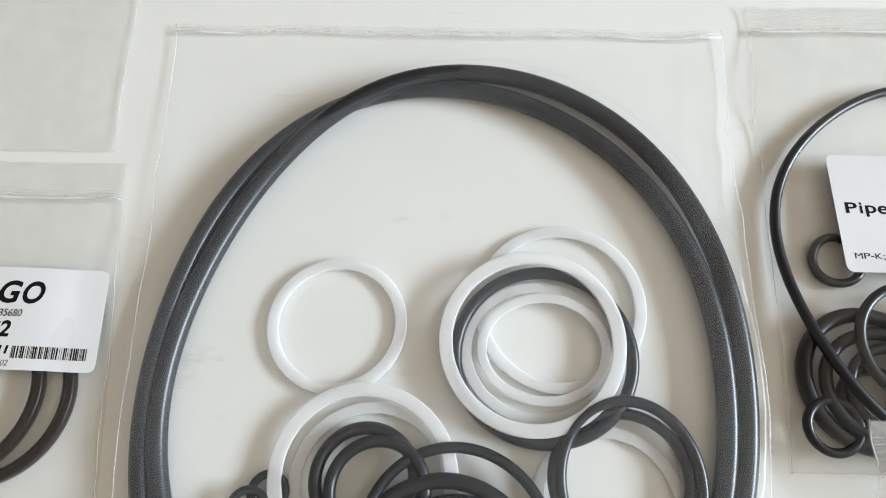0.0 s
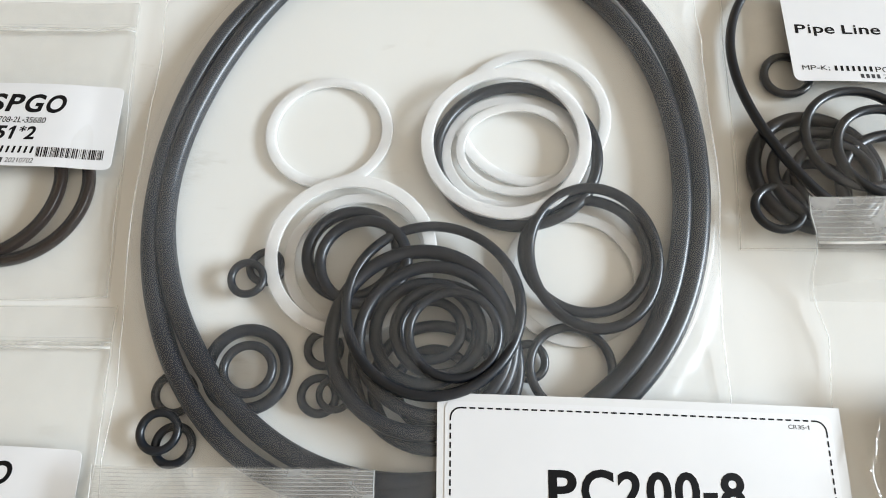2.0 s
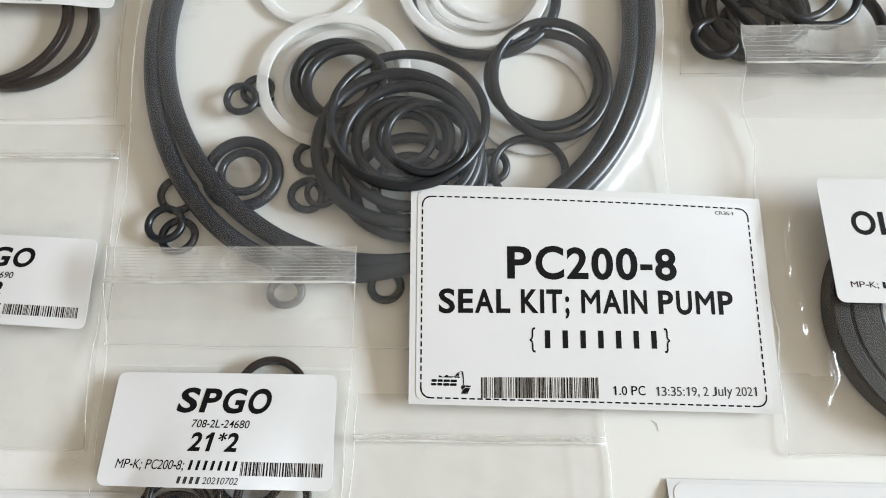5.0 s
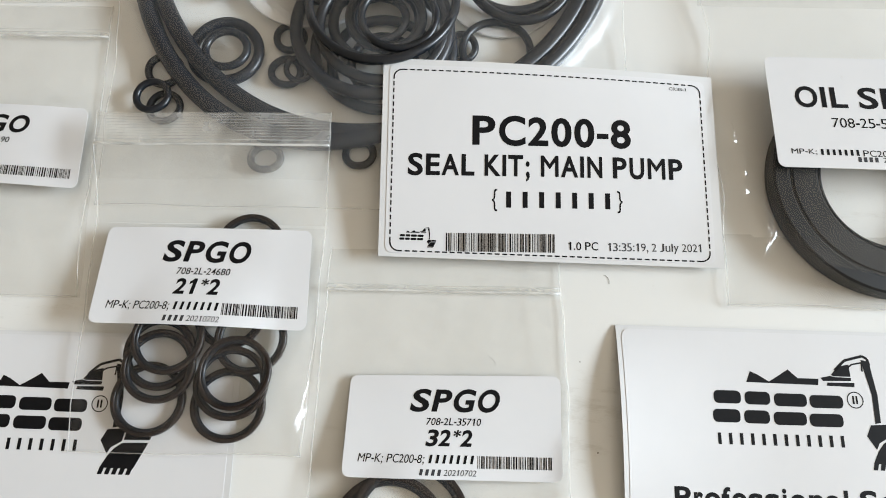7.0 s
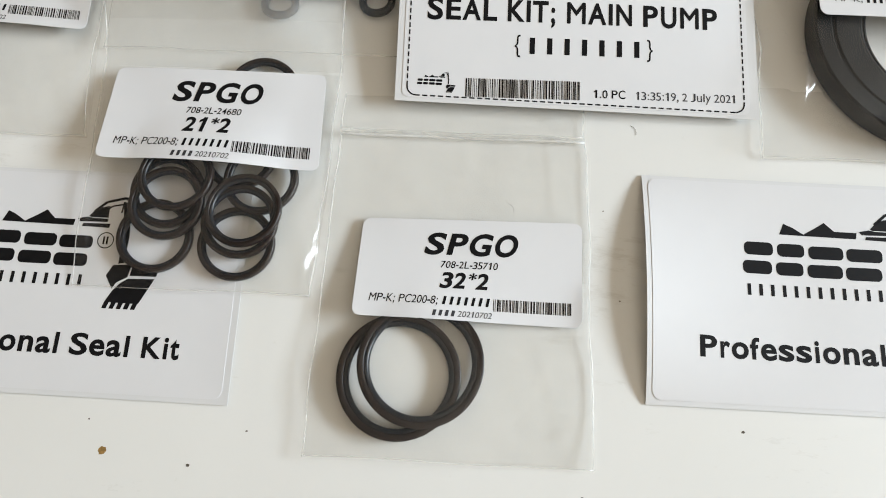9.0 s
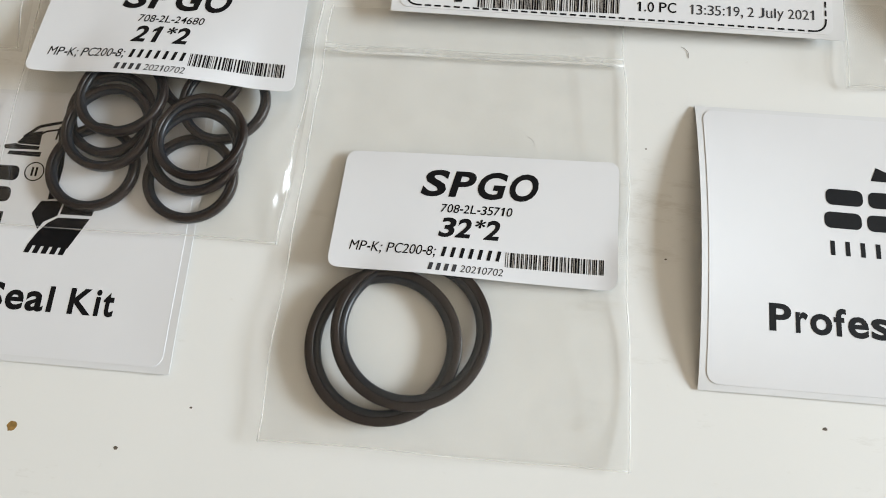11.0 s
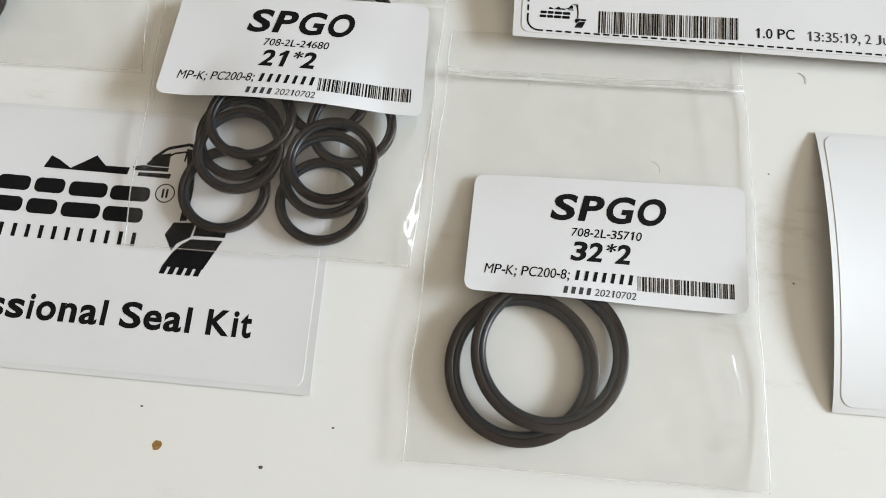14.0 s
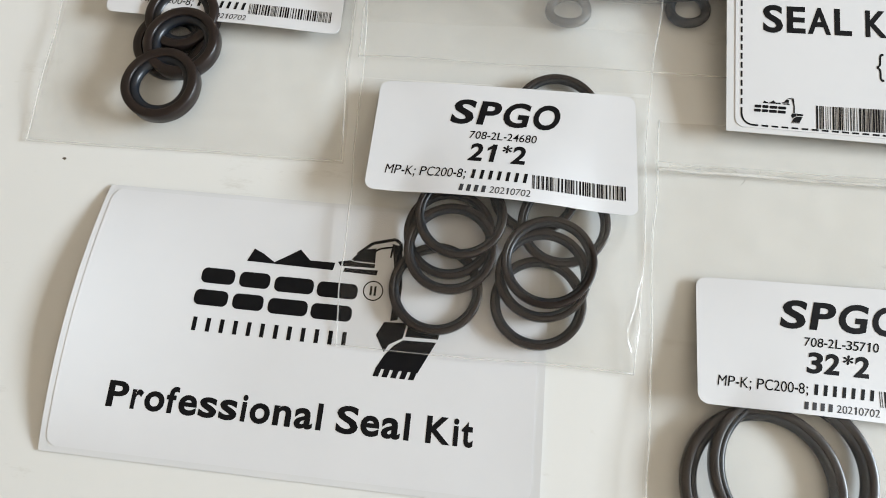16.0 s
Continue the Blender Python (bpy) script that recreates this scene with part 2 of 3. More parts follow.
def rounded(w, h, r, inset=0.0, n=5):
    """The outline of a rounded rectangle, in (u, v)."""
    out = []
    for cx, cy, a0 in ((w - r, r, -90), (w - r, h - r, 0), (r, h - r, 90), (r, r, 180)):
        for k in range(n + 1):
            a = radians(a0 + 90 * k / n)
            out.append((cx + (r - 0) * math.cos(a), cy + r * math.sin(a)))
    return [(min(max(u, inset), w - inset), min(max(v, inset), h - inset)) for u, v in out]


def sheet_bm(sheet, lift, thick, u0=0.0, v0=0.0, u1=None, v1=None, r=0.0, nu=24, nv=14):
    """A thin sheet with thickness and rounded corners over a stretch of a patch."""
    u1, v1 = sheet.w if u1 is None else u1, sheet.h if v1 is None else v1
    bm = bmesh.new()
    top, low = {}, {}

    def squeeze(s, t):
        u, v = u0 + s * (u1 - u0), v0 + t * (v1 - v0)
        if r:
            du, dv = min(u - u0, u1 - u), min(v - v0, v1 - v)
            if dv < r:
                m = r - math.sqrt(max(0.0, r * r - (r - dv) ** 2))
                w = u1 - u0
                u = u0 + m + (u - u0) * (w - 2 * m) / w
        return u, v

    ts = [k / nv for k in range(nv + 1)]
    if r:
        e = r / (v1 - v0)
        ts = sorted(set([0, 0.04 * e, 0.15 * e, 0.35 * e, 0.65 * e, 1 - 0.65 * e, 1 - 0.35 * e, 1 - 0.15 * e, 1 - 0.04 * e, 1] + [e + (1 - 2 * e) * k / nv for k in range(nv + 1)]))
    for j, t in enumerate(ts):
        for i in range(nu + 1):
            u, v = squeeze(i / nu, t)
            top[i, j] = bm.verts.new(sheet.at(u, v, lift + thick))
            low[i, j] = bm.verts.new(sheet.at(u, v, lift))
    m = len(ts) - 1
    for j in range(m):
        for i in range(nu):
            bm.faces.new((top[i, j], top[i, j + 1], top[i + 1, j + 1], top[i + 1, j]))
            bm.faces.new((low[i, j], low[i + 1, j], low[i + 1, j + 1], low[i, j + 1]))
    rim = [(i, 0) for i in range(nu)] + [(nu, j) for j in range(m)] + [(i, m) for i in range(nu, 0, -1)] + [(0, j) for j in range(m, 0, -1)]
    up, dn = [bm.verts.new(top[k].co) for k in rim], [bm.verts.new(low[k].co) for k in rim]
    for k in range(len(rim)):
        q = (k + 1) % len(rim)
        bm.faces.new((up[k], up[q], dn[q], dn[k]))
    return bm


def patch_bm(sheet, lift, u0, v0, u1, v1, nu=40, nv=8):
    """One layer of film over a stretch of a patch."""
    bm = bmesh.new()
    g = {(i, j): bm.verts.new(sheet.at(u0 + (u1 - u0) * i / nu, v0 + (v1 - v0) * j / nv, lift)) for i in range(nu + 1) for j in range(nv + 1)}
    for j in range(nv):
        for i in range(nu):
            bm.faces.new((g[i, j], g[i, j + 1], g[i + 1, j + 1], g[i + 1, j]))
    return bm


def polygons_bm(sheet, polys, lift=0.0):
    """Flat printed shapes on a patch, each a convex outline or a quad in (u, v)."""
    bm = bmesh.new()
    for poly in polys:
        vs = [bm.verts.new(sheet.at(u, v, lift)) for u, v in poly]
        f = bm.faces.new(vs)
        f.normal_update()
        if f.normal.z < 0:
            f.normal_flip()
    bmesh.ops.triangulate(bm, faces=bm.faces[:])
    return bm


def bars(spans, v0, v1):
    return [[(a, v0), (b, v0), (b, v1), (a, v1)] for a, b in spans]


# advance, left, right, low and high of each character, in thousandths of the body, for a bold grotesque
LETTERS = {
    "A": (722, 20, 702, 0, 718), "C": (722, 44, 684, -19, 737), "E": (667, 76, 621, 0, 718), "G": (778, 44, 713, -19, 737), "I": (278, 64, 214, 0, 718),
    "J": (556, 22, 484, -18, 718), "K": (722, 87, 722, 0, 718), "L": (611, 76, 583, 0, 718), "M": (833, 69, 765, 0, 718), "N": (722, 69, 654, 0, 718),
    "O": (778, 44, 734, -19, 737), "P": (667, 73, 627, 0, 718), "R": (722, 76, 677, 0, 718), "S": (667, 39, 629, -19, 737), "T": (611, 14, 598, 0, 718),
    "U": (722, 72, 651, -19, 718), "a": (556, 29, 527, -14, 546), "e": (556, 23, 528, -14, 546), "f": (333, 10, 318, 0, 727), "i": (278, 69, 209, 0, 725),
    "l": (278, 69, 209, 0, 718), "n": (611, 65, 546, 0, 546), "o": (611, 34, 578, -14, 546), "p": (611, 62, 578, -207, 546), "r": (389, 64, 373, 0, 546),
    "s": (556, 30, 519, -14, 546), "t": (333, 10, 309, -6, 676), "u": (611, 66, 545, -14, 532), "y": (556, 10, 539, -214, 532),
    "-": (333, 27, 306, 215, 345), ";": (333, 92, 242, -168, 512), ":": (333, 92, 242, 0, 512), ",": (278, 64, 214, -168, 146), ".": (278, 64, 214, 0, 146),
    "*": (389, 27, 362, 387, 718), "{": (389, 48, 365, -196, 722), "}": (389, 24, 341, -196, 722), " ": (278, 0, 0, 0, 0),
    "1": (556, 69, 378, 0, 710), "2": (556, 26, 511, 0, 710), "7": (556, 25, 528, 0, 698), "4": (556, 27, 526, 0, 710),
}
DIGIT = (556, 30, 522, -19, 710)


@functools.lru_cache(maxsize=None)
def glyph(char, bold):
    """Points and triangles of one character of the built-in font, fitted to the proportions above."""
    cu = bpy.data.curves.new("words", "FONT")
    spread = bold if char in "M*" else 0.0
    bold -= spread
    cu.body, cu.size, cu.resolution_u, cu.fill_mode, cu.offset = char, 1.0, 4, "FRONT", bold
    tmp = bpy.data.objects.new("words", cu)
    scene.collection.objects.link(tmp)
    dg = bpy.context.evaluated_depsgraph_get()
    me = bpy.data.meshes.new_from_object(tmp.evaluated_get(dg), depsgraph=dg)
    bpy.data.objects.remove(tmp)
    bpy.data.curves.remove(cu)
    co = np.array([v.co[:2] for v in me.vertices])
    faces = [tuple(p.vertices) for p in me.polygons]
    bpy.data.meshes.remove(me)
    if spread:
        # narrow forms are thickened by overlapping copies, which keeps their inner corners open
        n = len(co)
        moves = [(-0.7 * spread, 0), (0.7 * spread, 0), (0, 0.7 * spread), (0, -0.7 * spread)]
        faces = [tuple(q + n * k for q in f) for k in range(4) for f in faces]
        co = np.vstack([co + np.array(m) for m in moves])
    lo, hi = co.min(0), co.max(0)
    left, right, low, high = LETTERS.get(char, DIGIT)[1:]
    if char == "1":
        left = 215
    co = (co - lo) / (hi - lo) * (right - left, high - low) + (left, low)
    if char == "1":
        # the flag of the figure one
        k = len(co)
        co = np.vstack([co, [(260, 710), (70, 560), (70, 560 - 60 - 2200 * bold), (260, 610 - 2200 * bold)]])
        faces = faces + [(k, k + 1, k + 2, k + 3)]
    return co / 1000.0, faces


def words(sheet, parent, text, u0, u1, v0, v1, lift, slant=0.0, bold=0.0, mat=None):
    """Printed words that fill the box u0..u1, v0..v1 of a patch."""
    pts, faces, x = [], [], 0.0
    for char in text:
        if char != " ":
            co, fs = glyph(char, bold)
            first = len(pts)
            pts += [(a + x + slant * b, b) for a, b in co]
            faces += [tuple(first + q for q in f) for f in fs]
        x += LETTERS.get(char, DIGIT)[0] / 1000.0
    co = np.array(pts)
    lo, hi = co.min(0), co.max(0)
    bm = bmesh.new()
    vs = [bm.verts.new(sheet.at(u0 + (a - lo[0]) / (hi[0] - lo[0]) * (u1 - u0), v1 - (b - lo[1]) / (hi[1] - lo[1]) * (v1 - v0), lift)) for a, b in pts]
    for f in faces:
        bm.faces.new([vs[q] for q in f])
    return part("print_line", bm, mat or INK, parent, "", False)


def barcode(sheet, parent, u0, u1, v0, v1, lift, seed):
    rng = random.Random(seed)
    spans, u = [], u0
    while u < u1 - 0.3:
        w = rng.choice((0.14, 0.14, 0.28, 0.42))
        spans.append((u, min(u + w, u1)))
        u += w + rng.choice((0.14, 0.16, 0.3, 0.4))
    return part("barcode", polygons_bm(sheet, bars(spans, v0, v1), lift), INK, parent, "black printed barcode", False)


def blotted(sheet, parent, u0, u1, v0, v1, lift, count, mat=None, slant=0.0, fill=0.6):
    """A row of plain bars in place of writing."""
    w = (u1 - u0) / (count - 1 + fill)
    quads = [[(u0 + w * k + slant, v0), (u0 + w * (k + fill) + slant, v0), (u0 + w * (k + fill), v1), (u0 + w * k, v1)] for k in range(count)]
    return part("print_strip", polygons_bm(sheet, quads, lift), mat or INK, parent, "", False)


def tongue(pts, width):
    """A thin strip along points in (u, v), as quads."""
    out = []
    for (a, b), (c, d) in zip(pts, pts[1:]):
        l = math.hypot(c - a, d - b) or 1
        nx, ny = -(d - b) / l * width / 2, (c - a) / l * width / 2
        out.append([(a + nx, b + ny), (c + nx, d + ny), (c - nx, d - ny), (a - nx, b - ny)])
    return out


# ---- bags ----
def bag_rise(sheet_size, full, zip_v, seed, bumps=(), edge=7.0, ridges=()):
    """Height of a bag's upper film: flat at the rims, lifted by what lies inside."""
    w, h = sheet_size

    def rise(u, v):
        d = min(u, w - u, h - v, max(v - zip_v, 0.0) + 1.0)
        d = max(d, 0.0)
        z = 0.7 + full * (1 - math.exp(-d / edge)) if v > 0 else 0.7
        z += 0.35 * min(1.0, d / 5) * noise.noise((u * 0.045, v * 0.045, seed * 7.1))
        side = min(u, w - u)
        z += 2.4 * math.exp(-(side / 5.0) ** 2) * max(0.0, noise.noise((v * 0.045, 3.0 if u < w / 2 else 9.0, seed * 1.9)))
        for bu, bv, br, bh in bumps:
            z += bh * math.exp(-((u - bu) ** 2 + (v - bv) ** 2) / (br * br))
        for a, c, d, e, wide, high in ridges:
            l2 = (d - a) ** 2 + (e - c) ** 2
            k = min(1.0, max(0.0, ((u - a) * (d - a) + (v - c) * (e - c)) / l2))
            q = (u - a - k * (d - a)) ** 2 + (v - c - k * (e - c)) ** 2
            z += high * math.exp(-q / (wide * wide))
        return z

    return rise


def crease(sheet, name, pts, radius, parent, lift=0.15, mat=None):
    """A fine raised seam or fold along points in (u, v)."""
    path = []
    for k, (u, v) in enumerate(pts):
        p = sheet.at(u, v, lift) / MM
        q = sheet.at(*pts[min(k + 1, len(pts) - 1)], lift) / MM
        o = sheet.at(*pts[max(k - 1, 0)], lift) / MM
        d = (q - o).normalized()
        path.append((p, Vector((0, 0, 1)).cross(d).normalized(), Vector((0, 0, 1))))
    return part(name, sweep(path, [(a, b * 0.6) for a, b in circle(radius, 6)], closed=False), mat or SEAM, parent)


def bag(label, corners, full, zip_v, seed, bumps=(), zip_ridges=5, shape=None, folds=(), crumple=0.22, frost=False, ridges=(), large=False, wave=1.1):
    """A zip bag of clear film lying on the table. Returns the bag and its upper film."""
    ob = thing("zip_bag", label, "plastic bag")
    flat = Sheet(*corners, lambda u, v: 0.0, wave, seed)
    plain_rise = bag_rise((flat.w, flat.h), full, zip_v, seed, bumps, 7.0, ridges)
    sheet = Sheet(*corners, (lambda u, v: shape(plain_rise(u, v), flat.at(u, v) / MM)) if shape else plain_rise, wave, seed)
    nu, nv = int(flat.w / 1.0), int(flat.h / 1.0)
    layers = ((0.0, sheet, "film", LARGE_FILM),) if large else ((0.0, sheet, "film", FILM), (0.25, flat, "back_film", BACK_FILM))
    for lift, src, nm, mat in layers:
        bm = bmesh.new()
        grid = {}
        for j in range(nv + 1):
            for i in range(nu + 1):
                u, v = flat.w * i / nu, flat.h * j / nv
                p = src.at(u, v, lift)
                if src is flat and shape and not large:
                    p.z = MM * (shape(0.25, p / MM) - 0.3 * (p.y > 0.044))
                if src is sheet:
                    p.z += MM * crumple * noise.noise((u * 0.16, v * 0.09, seed * 3.3)) * min(1, min(u, flat.w - u, v, flat.h - v) / 4)
                grid[i, j] = bm.verts.new(p)
        for j in range(nv):
            for i in range(nu):
                bm.faces.new((grid[i, j], grid[i, j + 1], grid[i + 1, j + 1], grid[i + 1, j]))
        part(nm, bm, mat, ob)
    w, h = flat.w, flat.h
    n = 24
    crease(sheet, "seam", [(0.3, h * k / n) for k in range(n + 1)], 0.16, ob)
    crease(sheet, "seam", [(w - 0.3, h * k / n) for k in range(n + 1)], 0.16, ob)
    crease(sheet, "seam", [(w * k / n, h - 0.3) for k in range(n + 1)], 0.12, ob)
    if frost:
        part("zip_band", patch_bm(sheet, 0.3, 0.5, 0.4, w - 0.5, zip_v - 1.2), FROST, ob, "frosted band beside the zip")
        part("zip_fold", patch_bm(sheet, 0.3, 0.6, zip_v + 0.8, w - 0.6, zip_v + 11.0), VEIL, ob, "slightly cloudy film below the zip")
    if zip_v:
        strip = patch_bm(sheet, 0.3, 0.4, zip_v - 1.1, w - 0.4, zip_v + 0.7, 40, 2)
        part("zip_closure", strip, ZIP, ob, "clear pressed zip closure")
        crease(sheet, "zip_rib", [(0.4 + (w - 0.8) * k / n, zip_v + 0.6) for k in range(n + 1)], 0.42, ob, 0.4, RIB)
        crease(sheet, "zip_rib", [(0.4 + (w - 0.8) * k / n, zip_v - 1.0) for k in range(n + 1)], 0.14, ob, 0.4)
        for k in range(zip_ridges):
            v = 0.8 + (zip_v - 3.0) * k / max(1, zip_ridges - 1)
            crease(sheet, "grip_rib", [(0.4 + (w - 0.8) * i / n, v) for i in range(n + 1)], 0.06, ob, 0.2)
    for f in folds:
        crease(sheet, "fold", f, 0.13, ob)
    return ob, sheet


def stuck_label(bag_ob, film, corners, r=2.2):
    """A paper label stuck on a bag's film: a patch that follows the film."""
    c = [Vector(p) for p in corners]
    o, ex, ey = film.c[0], (film.c[1] - film.c[0]).normalized(), (film.c[3] - film.c[0]).normalized()
    level, s = Sheet(*corners, lambda u, v: 0.0), Sheet(*corners, lambda u, v: 0.0)

    def under(u, v):
        p = level.at(u, v) / MM
        q = Vector((p.x, p.y)) - o
        return film.rise(min(max(q.dot(ex), 0.0), film.w), min(max(q.dot(ey), 0.0), film.h))

    k = {(a, c): under(level.w * a, level.h * c) for a in (0.15, 0.85) for c in (0.15, 0.85)}

    def rise(u, v):
        a, c = (u / level.w - 0.15) / 0.7, (v / level.h - 0.15) / 0.7
        stiff = (k[0.15, 0.15] * (1 - a) + k[0.85, 0.15] * a) * (1 - c) + (k[0.15, 0.85] * (1 - a) + k[0.85, 0.85] * a) * c
        low = under(u, v)
        d = low - stiff
        return stiff + 0.5 * (d + math.sqrt(d * d + 0.15))

    s.rise = rise
    ob = part("label", sheet_bm(s, 0.22, 0.12, r=r, nu=64, nv=36), PAPER, bag_ob, "white paper label with black print", True)
    return ob, s


def small_print(ob, s, number, size, seed):
    """The print of a seal's label: kind, part number, size, a line with a barcode, and the date line."""
    w, h, L = s.w, s.h, 0.39
    words(s, ob, "SPGO", w * 0.29, w * 0.712, h * 0.135, h * 0.365, L, 0.2, 0.03)
    words(s, ob, number, w * 0.37, w * 0.625, h * 0.42, h * 0.492, L, 0.17, 0.006)
    words(s, ob, size, w * (0.37 if len(size) > 3 else 0.43), w * 0.585, h * 0.53, h * 0.695, L, 0.18, 0.03)
    words(s, ob, "MP-K; PC200-8;", w * 0.067, w * 0.37, h * 0.77, h * 0.87, L, 0.17, 0.0)
    blotted(s, ob, w * 0.388, w * 0.59, h * 0.772, h * 0.852, L, 7, INK, 0.4, 0.38)
    barcode(s, ob, w * 0.612, w * 0.96, h * 0.775, h * 0.89, L, seed)
    blotted(s, ob, w * 0.348, w * 0.443, h * 0.908, h * 0.965, L, 4, GREY_INK, 0.3, 0.5)
    words(s, ob, "20210702", w * 0.458, w * 0.607, h * 0.908, h * 0.965, L, 0.2, 0.0, GREY_INK)


# ---- room ----
def structure(name, bm, mat, label):
    return tagged(part(name, bm, mat, None, "", False), label, "", "", "structure")


structure("floor", box_bm(-2.8, -1.8, -0.85, 2.9, 3.0, -0.75), FLOOR, "grey floor of the room")
structure("ceiling", box_bm(-2.8, -1.8, 2.0, 2.9, 3.0, 2.1), WALL, "cream painted ceiling")
structure("wall_north", box_bm(-2.8, 3.0, -0.75, 2.9, 3.1, 2.0), WALL, "cream painted wall")
structure("wall_south", box_bm(-2.8, -1.9, -0.75, 2.9, -1.8, 2.0), WALL, "cream painted wall")
structure("wall_west", box_bm(-2.9, -1.8, -0.75, -2.8, 3.0, 2.0), WALL, "cream painted wall")
east = structure("wall_east", box_bm(2.9, -1.8, -0.75, 3.0, 3.0, 0.7), WALL, "cream painted wall with a window opening")
for y0, z0, y1, z1 in ((-1.8, 0.7, -0.7, 2.0), (0.9, 0.7, 3.0, 2.0), (-0.7, 1.36, 0.9, 2.0)):
    part("wall_piece", box_bm(2.9, y0, z0, 3.0, y1, z1), WALL, east, "", False)
win = tagged(new("window_1"), "white framed window in the wall", "", "", "structure")
for y0, z0, y1, z1 in ((-0.7, 0.7, 0.9, 0.74), (-0.7, 1.32, 0.9, 1.36), (-0.7, 0.74, -0.66, 1.32), (0.86, 0.74, 0.9, 1.32), (0.08, 0.74, 0.12, 1.32)):
    part("window_frame", box_bm(2.92, y0, z0, 2.98, y1, z1, 0.004), FRAME, win, "", False)

table = thing("table", "white tabletop with fine scratches, dust and stains", "table")
part("tabletop", box_bm(-0.75, -0.45, -0.025, 0.65, 0.55, 0.0, 0.003), TABLE, table, "", False)
for x in (-0.68, 0.58):
    for y in (-0.38, 0.48):
        part("leg", box_bm(x - 0.025, y - 0.025, -0.75, x + 0.025, y + 0.025, -0.025, 0.003), FRAME, table, "", False)

# ---- the two square stickers on their backing sheets ----
MOUNTAIN = [(36.6, 15.4), (37.9, 12.3), (40.2, 13.3), (43.1, 15.1), (46.2, 13.2), (48.8, 11.5), (51.4, 13.9), (57.3, 13.9), (57.0, 15.7)]
TRACKS = [(59.4, 15.8), (59.7, 14.9), (67.4, 14.8), (67.2, 16.0)]
CAB = [(57.9, 13.6), (60.6, 13.0), (62.2, 13.3), (66.6, 13.4), (66.5, 14.3), (58.6, 14.5)]
CABIN = [(61.0, 12.7), (63.2, 10.3), (66.4, 9.6), (66.5, 13.1), (61.6, 13.1)]
BOOM = [(62.2, 11.4), (65.4, 8.5), (70.6, 7.1), (71.9, 7.9), (72.3, 9.8)]
BOOM_UNDER = [(66.2, 10.4), (67.3, 9.6), (70.2, 9.0), (70.0, 11.5)]
STICK = [(70.0, 8.2), (72.3, 8.6), (73.4, 18.0), (73.2, 25.7), (71.6, 26.0), (71.8, 18.0)]
CROWN = [(68.8, 29.4), (70.3, 26.4), (75.4, 26.1), (74.8, 29.6), (72.0, 31.2), (71.0, 33.0)]
PLATE = [(75.8, 26.3), (83.1, 26.8), (82.6, 29.1), (75.3, 29.2)]
SHELL = [(75.0, 30.0), (82.3, 29.8), (78.9, 36.8), (69.6, 36.7), (71.3, 33.5), (73.0, 31.4)]
BLOCKS = [(26.2, 17.9), (34.0, 26.7), (35.1, 18.0), (42.3, 26.8), (43.4, 18.3), (52.6, 27.0), (53.4, 18.5), (62.8, 27.2)]
URL = [(27.1, 29.3), (62.3, 32.8)]
REG = [(66.9, 19.6)]


def drawing(sheet, parent, L, ox=0.0, oy=0.0, k=1.0):
    """The printed mark: hills, a digger and four rounded blocks, as plain shapes."""
    f = lambda pts: [(ox + u * k, oy + v * k) for u, v in pts]
    part("printed_hill", polygons_bm(sheet, [f(MOUNTAIN)], L), INK, parent, "", False)
    lines = tongue(f(BOOM), 0.75 * k) + tongue(f(BOOM_UNDER), 0.45 * k)
    teeth = [f([(69.7 + 1.95 * q, 36.5), (71.0 + 1.95 * q, 36.5), (70.4 + 1.95 * q, 38.4), (69.2 + 1.95 * q, 38.4)]) for q in range(5)]
    part("printed_digger", polygons_bm(sheet, [f(p) for p in (TRACKS, CAB, CABIN, STICK, CROWN, PLATE, SHELL)] + lines + teeth, L), INK, parent, "", False)
    for n in range(4):
        (a, b), (c, d) = BLOCKS[2 * n], BLOCKS[2 * n + 1]
        w, h = c - a, (d - b) * 0.41
        quads = []
        for top in (b, d - h):
            lean = 0.12 * (d - h - top)
            quads.append([(a + lean + u, top + v) for u, v in rounded(w, h, 1.3, 0.0, 4)])
        part("printed_block", polygons_bm(sheet, [f(q) for q in quads], L), INK, parent, "", False)


